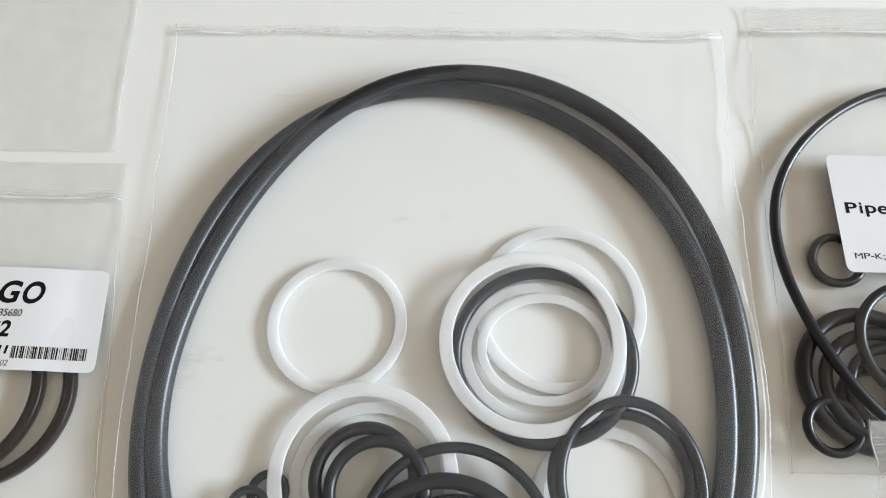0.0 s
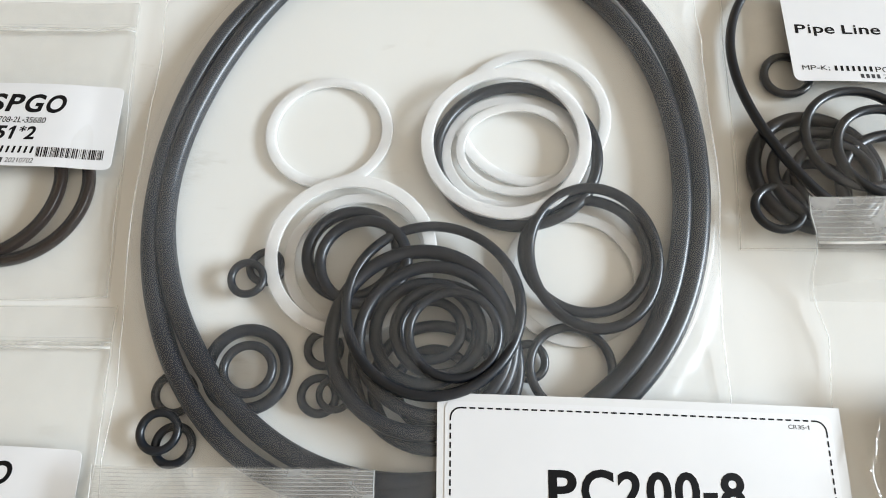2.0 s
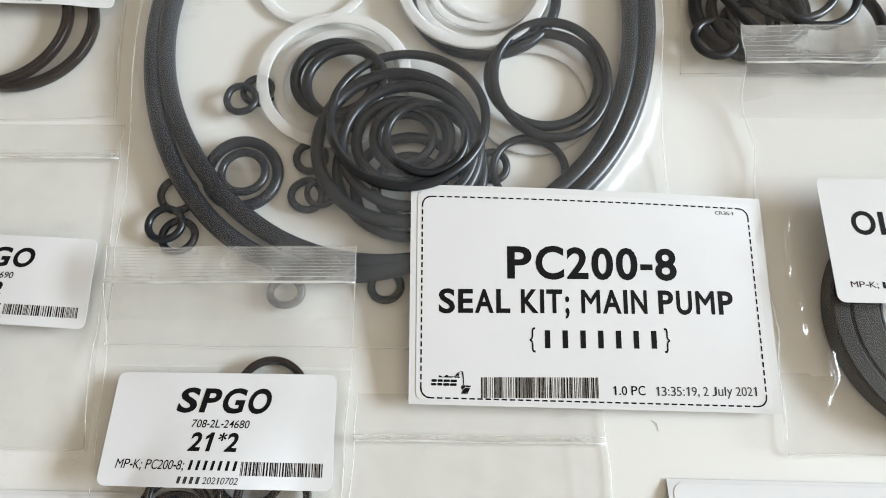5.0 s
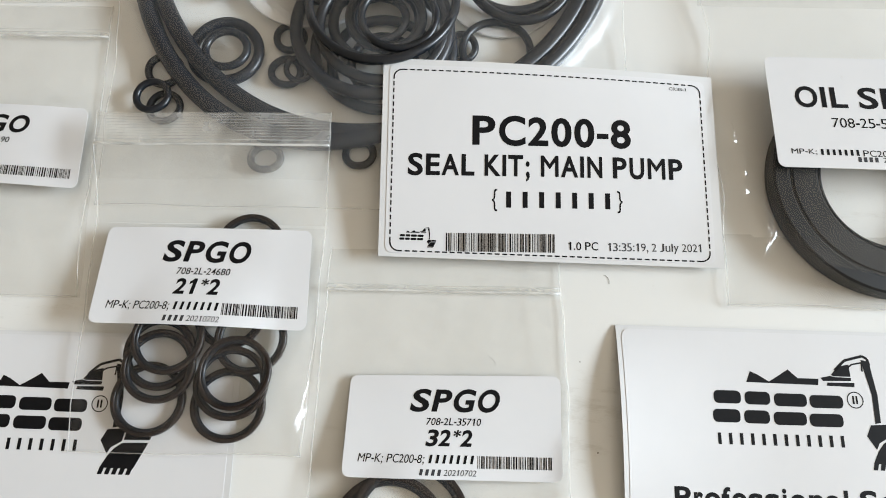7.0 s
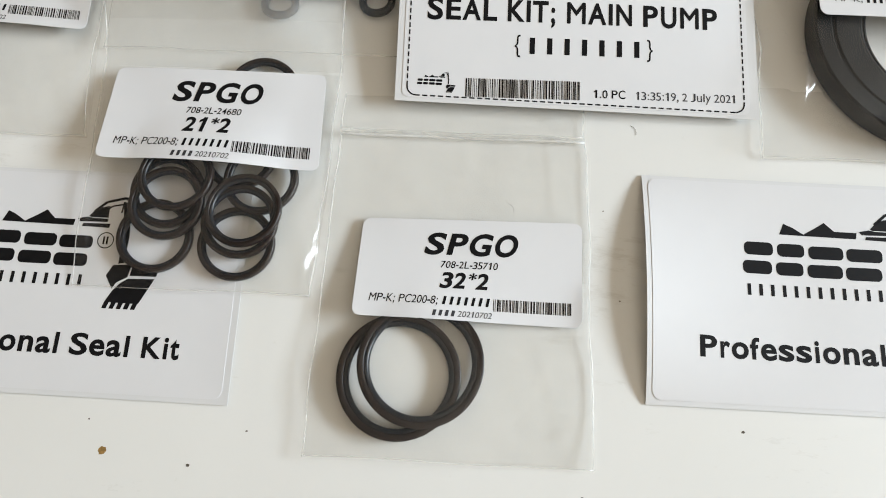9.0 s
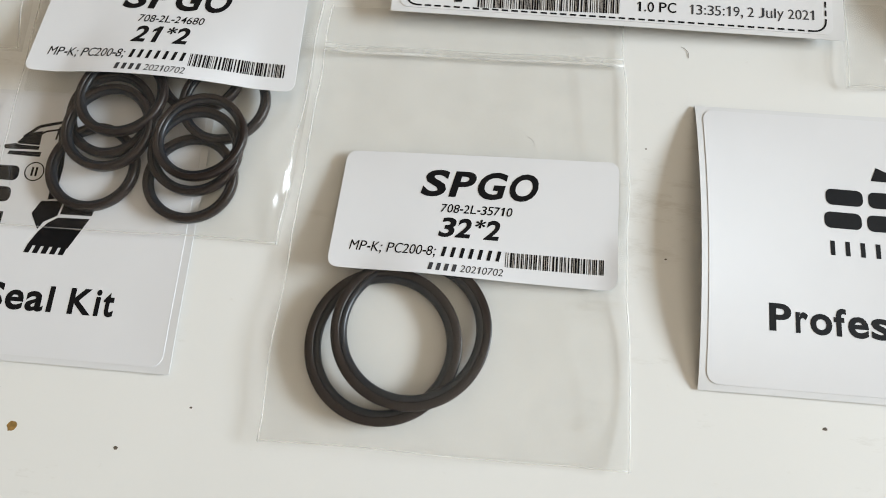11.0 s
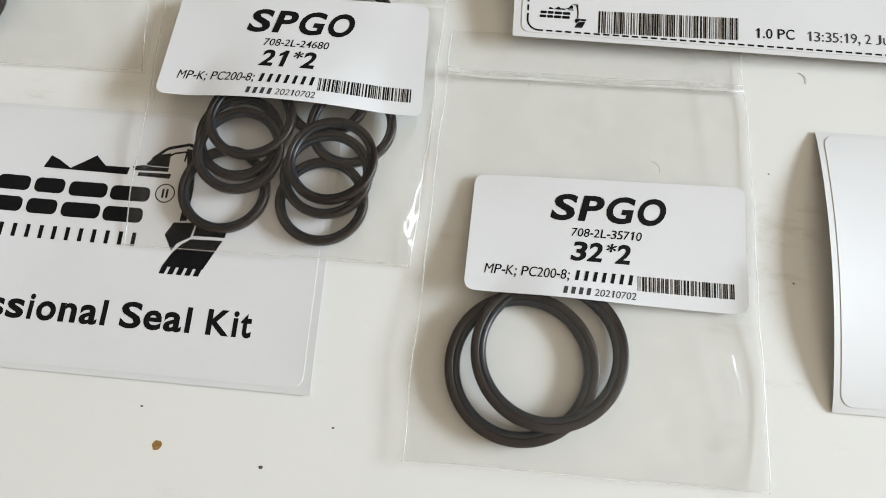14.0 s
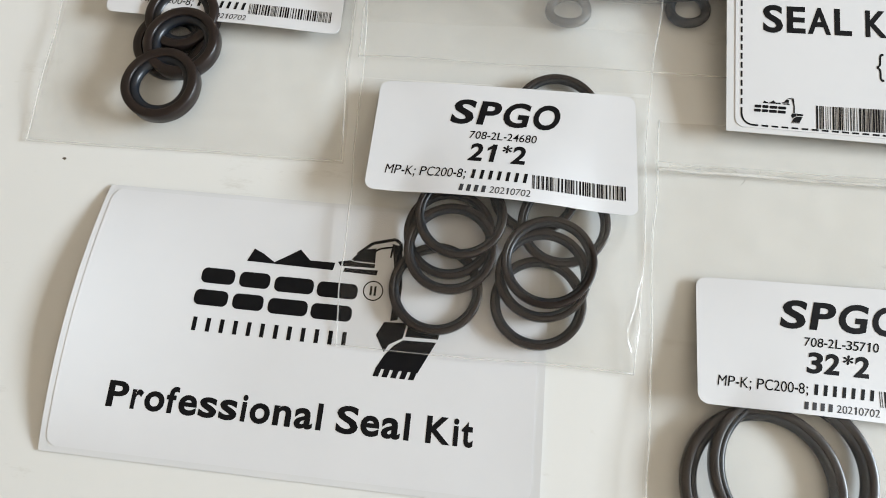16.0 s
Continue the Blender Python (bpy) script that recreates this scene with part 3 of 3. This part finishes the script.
def sticker(label, corners, curl, seed, du, dv, tu, tv):
    ob = thing("sticker_sheet", label, "sticker")
    flat = Sheet(*corners, lambda u, v: 0.0)

    def rise(u, v):
        s = max(0.0, math.sin(math.pi * min(max(v / flat.h, 0), 1))) ** 0.8
        z = 0.35 + curl * s * max(0.0, 1 - u / 45.0) ** 2
        return z + 0.2 * math.exp(-(flat.w - u) / 6) * (1 + noise.noise((v * 0.05, seed, 0)))

    s = Sheet(*corners, rise)
    part("backing", sheet_bm(s, 0.0, 0.1, nu=60, nv=24), BACKING, ob, "white backing paper curling up at one edge")
    face = part("label", sheet_bm(s, 0.12, 0.1, 1.5, 1.1, s.w - 1.8, s.h - 1.3, 2.5, 60, 24), PAPER, ob, "white glossy label with black print")
    L = 0.265
    drawing(s, face, L, du, dv)
    (a, b), (c, d) = URL
    blotted(s, face, a + du, c + du, b + dv + 0.2, d + dv - 0.2, L, 12, INK, 0.0, 0.3)
    u, v = REG[0][0] + du, REG[0][1] + dv
    ring = [(u + 2.2 * math.cos(k * math.pi / 12), v + 2.2 * math.sin(k * math.pi / 12)) for k in range(25)]
    part("printed_ring", polygons_bm(s, tongue(ring, 0.28), L), INK, face, "", False)
    part("printed_dot", polygons_bm(s, bars([(u - 0.75, u - 0.25), (u + 0.2, u + 0.7)], v - 1.1, v + 1.1), L), INK, face, "", False)
    words(s, face, "Professional Seal Kit", 12.4 + tu, 92.2 + tu, 45.9 + tv, 51.8 + tv, L, 0.0, 0.026)
    return ob


sticker("white rectangular sticker on backing paper with one curled edge", ((-137.8, 11.0), (-31.5, 10.2), (-30.6, -52.0), (-138.6, -51.2)), 3.6, 1, 0.9, 0.5, 0.6, -0.2)
sticker("white rectangular sticker on curling backing paper", ((76.6, 16.0), (183.0, 15.0), (182.2, -46.8), (75.8, -46.4)), 3.6, 2, 0.0, 0.0, 1.4, -2.2)

# ---- the bags ----
BIG_A = (86.09, 3.4, 16.6, -7.25, 2.6, -1.07, -2.33, 0.62, -0.73, -0.33, 0.08)
BIG_B = (85.83, -3.73, 14.25, -6.84, 2.02, 1.66, -1.79, -0.04, -0.43, -0.62, -0.09)
BIG = ((5.9, 97.5), (110.8, 96.2), (109.6, 33.2), (6.6, 34.5))


def radius(coeff, a):
    return coeff[0] + sum(coeff[2 * i - 1] * math.cos(i * a) + coeff[2 * i] * math.sin(i * a) for i in range(1, (len(coeff) + 1) // 2))


def big_rise(u, v):
    """Height of the large label: it leans from the thick rings down to the table."""
    s, t = u / 105.0, v / 63.0
    return (10.2 - 6.0 * s * s) * (1 - t) + (3.9 - 1.6 * s) * t


def main_shape(z, p):
    """The large bag's film: raised over the thick rings, sagging inside them, pressed down under the label."""
    x, y = p.x, p.y - 150
    a, r = math.atan2(y, x), math.hypot(x, y)
    out = r - max(radius(BIG_A, a), radius(BIG_B, a))
    inn = min(radius(BIG_A, a), radius(BIG_B, a)) - r
    top = 8.2
    if out > 3:
        z2 = 1.0 + (top - 1.0) * math.exp(-(out - 3) / 5.0)  + 0.25 * noise.noise((p.x * 0.06, p.y * 0.06, 3.0))
    elif inn > 3:
        z2 = 5.6 + (top - 5.6) * math.exp(-((inn - 3) / 9.0) ** 2) + 0.5 * noise.noise((p.x * 0.05, p.y * 0.05, 5.0))
    else:
        z2 = top
    fold = max(0.0, 1 - abs(p.y - 235) / 60)
    z2 += 2.6 * min(1, 2 * fold) * (math.exp(-((p.x - 82 - 0.05 * (p.y - 200)) / 3.6) ** 2) + 0.5 * math.exp(-((p.x + 88) / 4.0) ** 2))
    z2 += 8.0 * math.exp(-((p.x - 5) ** 2 + (p.y - 116) ** 2) / 900) + 3.4 * math.exp(-((p.x - 30) ** 2 + (p.y - 172) ** 2) / 900)
    u, v = p.x - 5.9, 97.6 - p.y
    if u > -12 and v > -12:
        k = min(1.0, (u + 12) / 12, (v + 12) / 12)
        low = big_rise(min(max(u, 0), 105), min(max(v, 0), 63)) - 0.5
        z2 = min(z2, low * k + (1 - k) * z2)
    return z2


def lean_shape(z, p):
    """This bag lies with its zip end on the large bag's thick rings."""
    k = min(1.0, max(0.0, (p.y - 44.0) / 22.0))
    k = k * k * (3 - 2 * k)
    return z + k * (9.3 - z + 0.5 * noise.noise((p.x * 0.08, p.y * 0.08, 4.0)))


def oil_shape(z, p):
    """The oil seal's bag lies with its zip end on the heap in the bag behind it."""
    k = min(1.0, max(0.0, (p.y - 126.0) / 16.0))
    k = k * k * (3 - 2 * k)
    return z + k * (9.6 - z + 0.8 * noise.noise((p.x * 0.09, p.y * 0.09, 2.0)))


main, main_film = bag("large clear plastic bag full of black and white rings", ((-95.0, 286.0), (92.0, 284.0), (82.0, 50.0), (-82.0, 50.0)), 7.6, 3.0, 1, zip_ridges=2, shape=main_shape, crumple=0.34, large=True, wave=2.0)
b51, f51 = bag("small clear zip bag with two large thin seal rings", ((-173.0, 233.0), (-101.5, 232.0), (-91.0, 124.0), (-168.0, 122.0)), 4.6, 12.5, 2, zip_ridges=2, ridges=((71, 14, 72, 34, 1.6, 1.0), (74, 72, 76, 100, 1.8, 1.0)))
b90, f90 = bag("small clear zip bag with thick seal rings", ((-164.0, 122.0), (-88.0, 122.0), (-82.5, 21.0), (-163.0, 21.0)), 3.2, 12.0, 3, zip_ridges=2, ridges=((77, 70, 78, 95, 1.6, 1.0), (4, 70, 8, 98, 1.6, 1.4)))
b21, f21 = bag("small clear zip bag of small seal rings, lying over a sticker", ((-82.2, 77.8), (-9.2, 78.4), (-12.0, -22.8), (-77.5, -22.8)), 2.4, 10.4, 4, shape=lean_shape,
               bumps=((22, 74, 21, 4.0), (45, 74, 21, 3.6)), zip_ridges=9, frost=True, ridges=((70, 73, 66, 92, 1.5, 1.6), (62, 88, 67, 96, 1.5, 1.2), (4, 72, 7, 94, 1.6, 0.9), (71, 18, 69, 36, 1.4, 0.9)))
b32, f32 = bag("small clear zip bag with two seal rings on the white table", ((-8.5, 37.5), (61.5, 37.5), (62.5, -63.0), (-10.3, -63.2)), 0.3, 12.2, 5, bumps=((25, 80, 22, 5.6),), zip_ridges=0, ridges=((64, 14, 67, 34, 1.5, 1.0), (63, 70, 67, 92, 1.7, 0.9), (3, 16, 5, 35, 1.5, 0.8), (3, 72, 5, 95, 1.6, 0.7)))
bpi, fpi = bag("clear zip bag with a heap of black pipe rings", ((101.0, 294.0), (200.0, 294.0), (196.0, 141.5), (92.8, 141.5)), 4.0, 10.5, 6, bumps=((30, 125, 24, 5.0),), crumple=0.4)
boi, foi = bag("clear zip bag with one thick oil seal", ((111.0, 155.2), (213.0, 155.2), (214.0, 22.0), (110.5, 22.0)), 8.6, 13.8, 7, zip_ridges=7, shape=oil_shape, crumple=0.8, frost=True, wave=2.2, ridges=((2, 88, 4, 97, 2.2, 2.4), (2, 76, 4, 80, 1.8, 2.0), (2, 66, 5, 92, 1.4, 2.2), (7, 62, 4, 78, 1.3, 1.6), (3, 100, 8, 112, 3.0, 2.8), (9, 106, 4, 130, 2.8, 2.4), (6, 40, 3, 58, 1.3, 1.4), (9, 20, 5, 38, 1.4, 1.3), (30, 3, 34, 12, 2, 1.5), (52, 2, 49, 13, 2, 1.5)))
btl, ftl = bag("empty looking clear plastic bag beside the large one", ((-180.0, 330.0), (-112.0, 330.0), (-107.0, 236.0), (-180.0, 236.0)), 1.2, 8.0, 8)

lab, s = stuck_label(b51, f51, ((-158.8, 195.6), (-98.8, 194.6), (-97.8, 164.7), (-158.6, 165.7)))
small_print(lab, s, "708-2L-35680", "51*2", 1)
lab, s = stuck_label(b90, f90, ((-149.1, 83.6), (-88.1, 81.6), (-87.2, 54.3), (-149.4, 57.1)))
small_print(lab, s, "708-2L-35690", "7*2", 2)
lab, s = stuck_label(b21, f21, ((-74.9, 42.3), (-13.8, 42.3), (-12.9, 11.6), (-74.5, 12.4)))
small_print(lab, s, "708-2L-24680", "21*2", 3)
lab, s = stuck_label(b32, f32, ((0.4, -0.2), (60.0, 0.6), (59.7, -28.0), (-0.3, -27.6)))
small_print(lab, s, "708-2L-35710", "32*2", 4)

lab, s = stuck_label(bpi, fpi, ((116.2, 234.8), (196.0, 233.0), (195.0, 195.0), (115.2, 196.5)))
words(s, lab, "Pipe Line", 3.0, 30.0, 16.0, 20.6, 0.39, 0.0, 0.018)
words(s, lab, "MP-K;", 3.0, 11.5, 32.2, 34.4, 0.39)
blotted(s, lab, 13.0, 24.6, 32.2, 34.2, 0.39, 7, INK, 0.0, 0.45)
words(s, lab, "PC200-8", 25.6, 38.0, 32.2, 34.4, 0.39)
barcode(s, lab, 40.0, 66.0, 31.5, 35.0, 0.39, 5)
blotted(s, lab, 20.5, 26.5, 35.2, 36.8, 0.39, 4, GREY_INK)
words(s, lab, "20210702", 27.5, 40.0, 35.2, 36.8, 0.39, 0.0, 0.0, GREY_INK)

lab, s = stuck_label(boi, foi, ((125.8, 100.9), (206.0, 100.0), (205.8, 62.0), (126.0, 63.2)))
words(s, lab, "OIL SEAL", 7.9, 53.4, 10.2, 17.7, 0.39, 0.0, 0.022)
words(s, lab, "708-25-52", 18.0, 37.2, 21.0, 24.3, 0.39)
words(s, lab, "MP-K;", 4.4, 12.0, 31.7, 33.8, 0.39)
blotted(s, lab, 13.2, 24.6, 31.7, 33.6, 0.39, 7, INK, 0.0, 0.45)
words(s, lab, "PC200-8", 25.8, 37.6, 31.7, 33.8, 0.39)
blotted(s, lab, 24.0, 30.0, 34.0, 35.6, 0.39, 4, GREY_INK)
words(s, lab, "20210702", 31.5, 42.0, 34.0, 35.6, 0.39, 0.0, 0.0, GREY_INK)

# ---- the large label on its backing, lying over the large bag ----
big = thing("sticker_sheet", "large white printed label with a dashed border, lying on bags", "sticker")


bs = Sheet(*BIG, big_rise)
part("backing", sheet_bm(bs, 0.0, 0.1, nu=40, nv=24), BACKING, big, "white backing paper")
face = part("label", sheet_bm(bs, 0.12, 0.1, 2.0, 2.0, bs.w - 2.6, bs.h - 1.2, 2.0, 40, 24), PAPER, big, "white label with a dashed border and black print")
L = 0.27
dash, edge = [], rounded(bs.w - 7.6, bs.h - 5.4, 2.6)
edge = [(u + 3.4, v + 3.6) for u, v in edge]
edge.append(edge[0])
step, run = 0.0, 1.5
for (a, b), (c, d) in zip(edge, edge[1:]):
    l = math.hypot(c - a, d - b)
    k = 0.0
    while k < l:
        e = min(l, k + run)
        dash += tongue([(a + (c - a) * k / l, b + (d - b) * k / l), (a + (c - a) * e / l, b + (d - b) * e / l)], 0.42)
        k = e + 0.75
part("dashed_border", polygons_bm(bs, dash, L), INK, face, "black dashed border line", False)
ps = Slanted(bs, 1.8, 0.0235)
words(ps, face, "PC200-8", 27.9, 77.0, 16.6, 26.6, L, 0.0, 0.026)
words(ps, face, "SEAL KIT; MAIN PUMP", 8.3, 92.8, 29.2, 37.8, L, 0.0, 0.026)
words(ps, face, "{", 34.0, 35.6, 40.2, 47.2, L)
words(ps, face, "}", 72.2, 73.8, 40.2, 47.2, L)
blotted(ps, face, 38.3, 70.0, 41.0, 46.0, L, 7, INK, 0.0, 0.3)
barcode(ps, face, 20.2, 53.2, 54.0, 59.6, L, 9)
words(ps, face, "1.0 PC", 57.0, 66.0, 56.2, 58.8, L, 0.0, 0.008)
words(ps, face, "13:35:19, 2 July 2021", 69.0, 97.2, 56.4, 59.6, L, 0.0, 0.0, GREY_INK)
words(bs, face, "CR35-1", 89.8, 95.3, 4.7, 5.8, L, 0.0, 0.0, GREY_INK)
drawing(ps, face, L, 6.2 - 26 * 0.195, 53.6 - 13 * 0.195, 0.195)


# ---- rings in the large bag ----
def waved(cx, cy, coeff, n=160):
    """A closed loop with the radius as a mean and a few waves."""
    out = []
    for k in range(n):
        a = 2 * math.pi * k / n
        r = radius(coeff, a)
        out.append((cx + r * math.cos(a), cy + r * math.sin(a)))
    return out


def cord(name, pts, heights, tube, label, category, group, mat=None):
    n = len(pts)
    path = []
    for k, (x, y) in enumerate(pts):
        a, b = pts[k - 1], pts[(k + 1) % n]
        d = Vector((b[0] - a[0], b[1] - a[1], 0)).normalized()
        path.append((Vector((x, y, heights(k / n))), Vector((d.y, -d.x, 0)), Vector((0, 0, 1))))
    return tagged(part(name, sweep(path, circle(tube / 2, 16)), mat or RUBBER, None), label, category, group)


hump = lambda s, c, w: math.exp(-(((s - c + 0.5) % 1.0 - 0.5) / w) ** 2)
cord("o_ring", waved(0, 150, BIG_A),
     lambda s: 3.7 + 2.6 * hump(s, 0.28, 0.05) - 0.3 * hump(s, 0.76, 0.08), 5.8, "large thick black rubber o-ring, slightly squashed, crossing another", "o-ring", "large o-rings")
cord("o_ring", waved(0, 150, BIG_B),
     lambda s: 3.5, 5.8, "large thick black rubber o-ring lying beneath another one", "o-ring", "large o-rings")

flat_ring(-31.0, 180.2, 40.4, 3.4, 1.4)
flat_ring(33.4, 186.3, 50.0, 3.4, 1.3, 1.3)
o_ring(28.2, 171.9, 52.6, 3.6, 2.5)
flat_ring(27.0, 173.2, 44.5, 3.2, 1.3, 1.3, 41.0)
flat_ring(28.3, 173.8, 38.0, 2.8, 1.2, 2.4, 32.0, (0.02, 0.02))
flat_ring(24.9, 175.5, 52.6, 3.8, 1.8, 4.6)
flat_ring(-20.9, 138.3, 50.6, 3.8, 1.4, 3.3, None, (0.02, 0.0))
flat_ring(-18.6, 136.6, 44.0, 3.2, 1.3, 1.6)
flat_ring(44.0, 132.4, 41.0, 3.2, 1.2, 1.2)

for x, y, d, tube, z, tall in (
    (-50.4, 130.2, 11.8, 2.3, 3.2, None), (-45.8, 134.3, 11.8, 2.3, 1.6, None), (-47.3, 104.1, 25.6, 3.6, 2.4, None), (-46.5, 103.7, 16.0, 2.6, 4.4, None),
    (-68.8, 86.8, 12.4, 2.3, 3.2, None), (-64.9, 83.5, 12.2, 2.3, 1.8, None), (-66.7, 97.1, 13.0, 2.4, 1.8, None), (-26.9, 97.3, 12.0, 2.4, 1.8, None),
    (-22.1, 97.6, 10.4, 1.9, 3.4, None), (-26.5, 110.1, 11.6, 2.4, 1.8, None), (-30.6, 66.4, 11.8, 2.4, 1.8, 10.4), (-1.2, 68.5, 11.0, 2.4, 1.8, None),
    (-20.2, 138.0, 30.0, 3.6, 3.8, None), (-16.6, 135.2, 28.6, 3.4, 5.2, None), (47.4, 138.9, 39.4, 3.2, 3.0, 37.6), (49.6, 138.0, 39.6, 3.2, 4.4, 46.5),
    (41.9, 105.9, 25.2, 2.6, 2.4, None), (30.3, 107.7, 12.0, 2.4, 1.8, None),
    (4.9, 100.5, 37.0, 3.4, 2.4, None), (5.0, 99.7, 24.0, 3.0, 3.0, None), (4.8, 106.5, 49.0, 3.4, 2.6, None), (2.2, 114.7, 32.0, 3.6, 5.0, None),
    (3.5, 115.1, 19.6, 2.8, 6.0, None), (1.1, 112.7, 54.6, 4.2, 5.6, None), (4.4, 112.5, 44.8, 3.6, 6.4, None), (5.7, 114.4, 27.0, 3.2, 8.0, None),
    (9.9, 113.0, 26.4, 2.6, 10.2, None),
):
    o_ring(x, y, d, tube, z, tall, RUBBER if tube < 3.3 else SOFT_RUBBER, label="small black rubber o-ring in a clear bag" if d < 18 else "black rubber o-ring in a pile inside a clear bag")

o_ring(4.0, 121.6, 52.0, 3.0, 7.6, 52.6, RUBBER, (0.0, -0.13), "thin black rubber o-ring leaning on a pile of rings")

# ---- seal rings in the small bags ----
T51, T90, T21, T32 = "seal rings of the 51 bag", "thick seal rings", "seal rings of the 21 bag", "seal rings of the 32 bag"
seal_ring(-128.5, 159.0, 51.0, 2.6, 1.9, T51, "large thin brown and black seal ring in a clear bag", width=3.4)
seal_ring(-137.0, 159.5, 51.0, 2.6, 2.6, T51, "large thin brown and black seal ring in a clear bag", (0.02, 0.0), width=3.4)
for x, y, z in ((-130.4, 49.6, 2.4), (-126.4, 48.6, 4.6), (-128.4, 56.9, 3.6), (-129.0, 36.4, 4.8)):
    seal_ring(x, y, 19.0, 3.4, z, T90, "thick dark brown seal ring in a clear bag", (0, 0.03), width=3.7)
for x, y, z, tx, ty in ((-56.3, -8.1, 1.9, 0, 0), (-33.6, -9.3, 1.9, 0, 0), (-29.0, 9.4, 2.6, 0, 0), (-32.0, 37.0, 2.0, 0, 0), (-54.5, 4.6, 2.8, 0.02, 0.05),
                        (-53.8, 0.9, 3.8, 0.02, 0.03), (-52.2, 8.8, 4.4, 0, -0.04), (-33.0, -3.4, 3.4, 0, 0.03), (-32.0, -0.6, 4.8, 0.02, -0.02), (-36.0, 16.8, 1.9, 0, 0)):
    seal_ring(x, y, 20.8, 1.9, z, T21, "small brown and black seal ring in a pile", (tx, ty), width=2.1)
seal_ring(12.9, -42.6, 32.0, 2.4, 1.8, T32, "brown and black seal ring half over another", width=3.0)
seal_ring(18.4, -39.2, 32.4, 2.4, 2.6, T32, "brown and black seal ring half over another", (-0.02, -0.05), width=3.0)

# ---- rings in the pipe bag ----
PIPE = "black rings in the pipe bag"
cord("o_ring", waved(145, 205, (50.15, -1.61, -0.85, -5.87, 2.0, -0.54, 1.04, 0.36, -0.86)), lambda s: 3.0 + 4.0 * hump(s, 0.64, 0.08), 3.0, "large thin black o-ring in a clear bag", "o-ring", PIPE)
for x, y, d, tube, z in ((115.2, 201.4, 16.8, 2.6, 1.9), (104.4, 153.6, 16.4, 2.6, 4.4), (117.8, 166.2, 41.0, 4.4, 2.8), (119.5, 164.5, 33.0, 3.6, 4.0), (117.0, 160.5, 20.0, 3.0, 3.0),
                         (122.0, 163.0, 26.0, 3.0, 5.0), (131.0, 176.0, 35.5, 2.9, 6.4), (137.5, 170.7, 32.0, 2.9, 7.4), (142.0, 160.0, 40.0, 3.6, 4.0)):
    o_ring(x, y, d, tube, z, None, RUBBER, label="black rubber o-ring heaped in a clear bag", group=PIPE)

# ---- the oil seal ----
oil = thing("oil_seal", "thick dark grey rubber oil seal ring in a clear bag", "oil seal")
oil.location = (160.8 * MM, 60.2 * MM, 0.6 * MM)
part("body", sweep(loop(27.5, 27.5, 0.0, 1, 144), [(7.9, 0.5), (7.9, 5.9), (7.4, 6.6), (3.4, 6.6), (3.0, 6.2), (2.4, 6.2), (2.0, 6.6), (-4.8, 6.6), (-5.8, 5.8), (-6.0, 1.0), (-5.2, 0.0), (7.4, 0.0)]), OIL_RUBBER, oil, "", False)
part("lip", sweep(loop(21.2, 21.2, 0.0, 1, 96), [(0.6, 2.0), (0.6, 6.2), (-0.4, 5.6), (-1.0, 4.0), (-0.4, 2.6)]), RUBBER, oil, "black inner sealing lip")

# ---- marks and dust on the table ----
rng = random.Random(5)


def blot(x, y, r, mat, name, label, squash=1.0, height=0.06):
    bm = bmesh.new()
    n = 14
    mid = bm.verts.new((0, 0, height * MM))
    ring = [bm.verts.new((r * MM * rng.uniform(0.75, 1.15) * math.cos(6.283 * k / n), squash * r * MM * rng.uniform(0.75, 1.15) * math.sin(6.283 * k / n), 0.012 * MM)) for k in range(n)]
    for k in range(n):
        bm.faces.new((mid, ring[k], ring[(k + 1) % n]))
    ob = part(name, bm, mat, None)
    ob.location = (x * MM, y * MM, 0)
    return tagged(ob, label, "speck")


blot(-61.2, -64.6, 1.1, STAIN, "stain", "small yellow brown stain on the white table")
for x, y, r in ((-38.8, -67.0, 0.5), (59.7, -69.7, 0.45), (-128.0, 5.0, 0.4), (-152.0, 17.0, 0.5), (-66.0, -57.0, 0.3), (-25.0, -58.0, 0.3), (70.0, -20.0, 0.3), (100.0, -52.0, 0.5), (66.0, 5.0, 0.25), (-100.0, -60.0, 0.3)):
    blot(x, y, r, DUST, "speck", "tiny dark speck of dust on the table", 0.7)


def fibre(x, y, z, turn, length, label):
    """A short bent hair."""
    path = []
    for k in range(9):
        a = k / 8 - 0.5
        p = Vector((length * a, 0.9 * length * a * a, z))
        d = Vector((1.0, 1.8 * a, 0)).normalized()
        path.append((Matrix.Rotation(turn, 3, "Z") @ p, Matrix.Rotation(turn, 3, "Z") @ Vector((-d.y, d.x, 0)), Vector((0, 0, 1))))
    ob = part("hair", sweep(path, circle(0.045, 5), closed=False), DUST, None)
    ob.location = (x * MM, y * MM, 0)
    return tagged(ob, label, "hair")


fibre(11.2, 23.0, 1.35, 1.0, 1.4, "tiny dark hair lying on a clear bag")
fibre(41.0, 4.7, 1.6, 2.2, 3.0, "short thin dark hair lying on a clear bag")
fibre(75.4, 30.1, 0.1, 2.1, 3.2, "short thin dark hair lying on the white table")
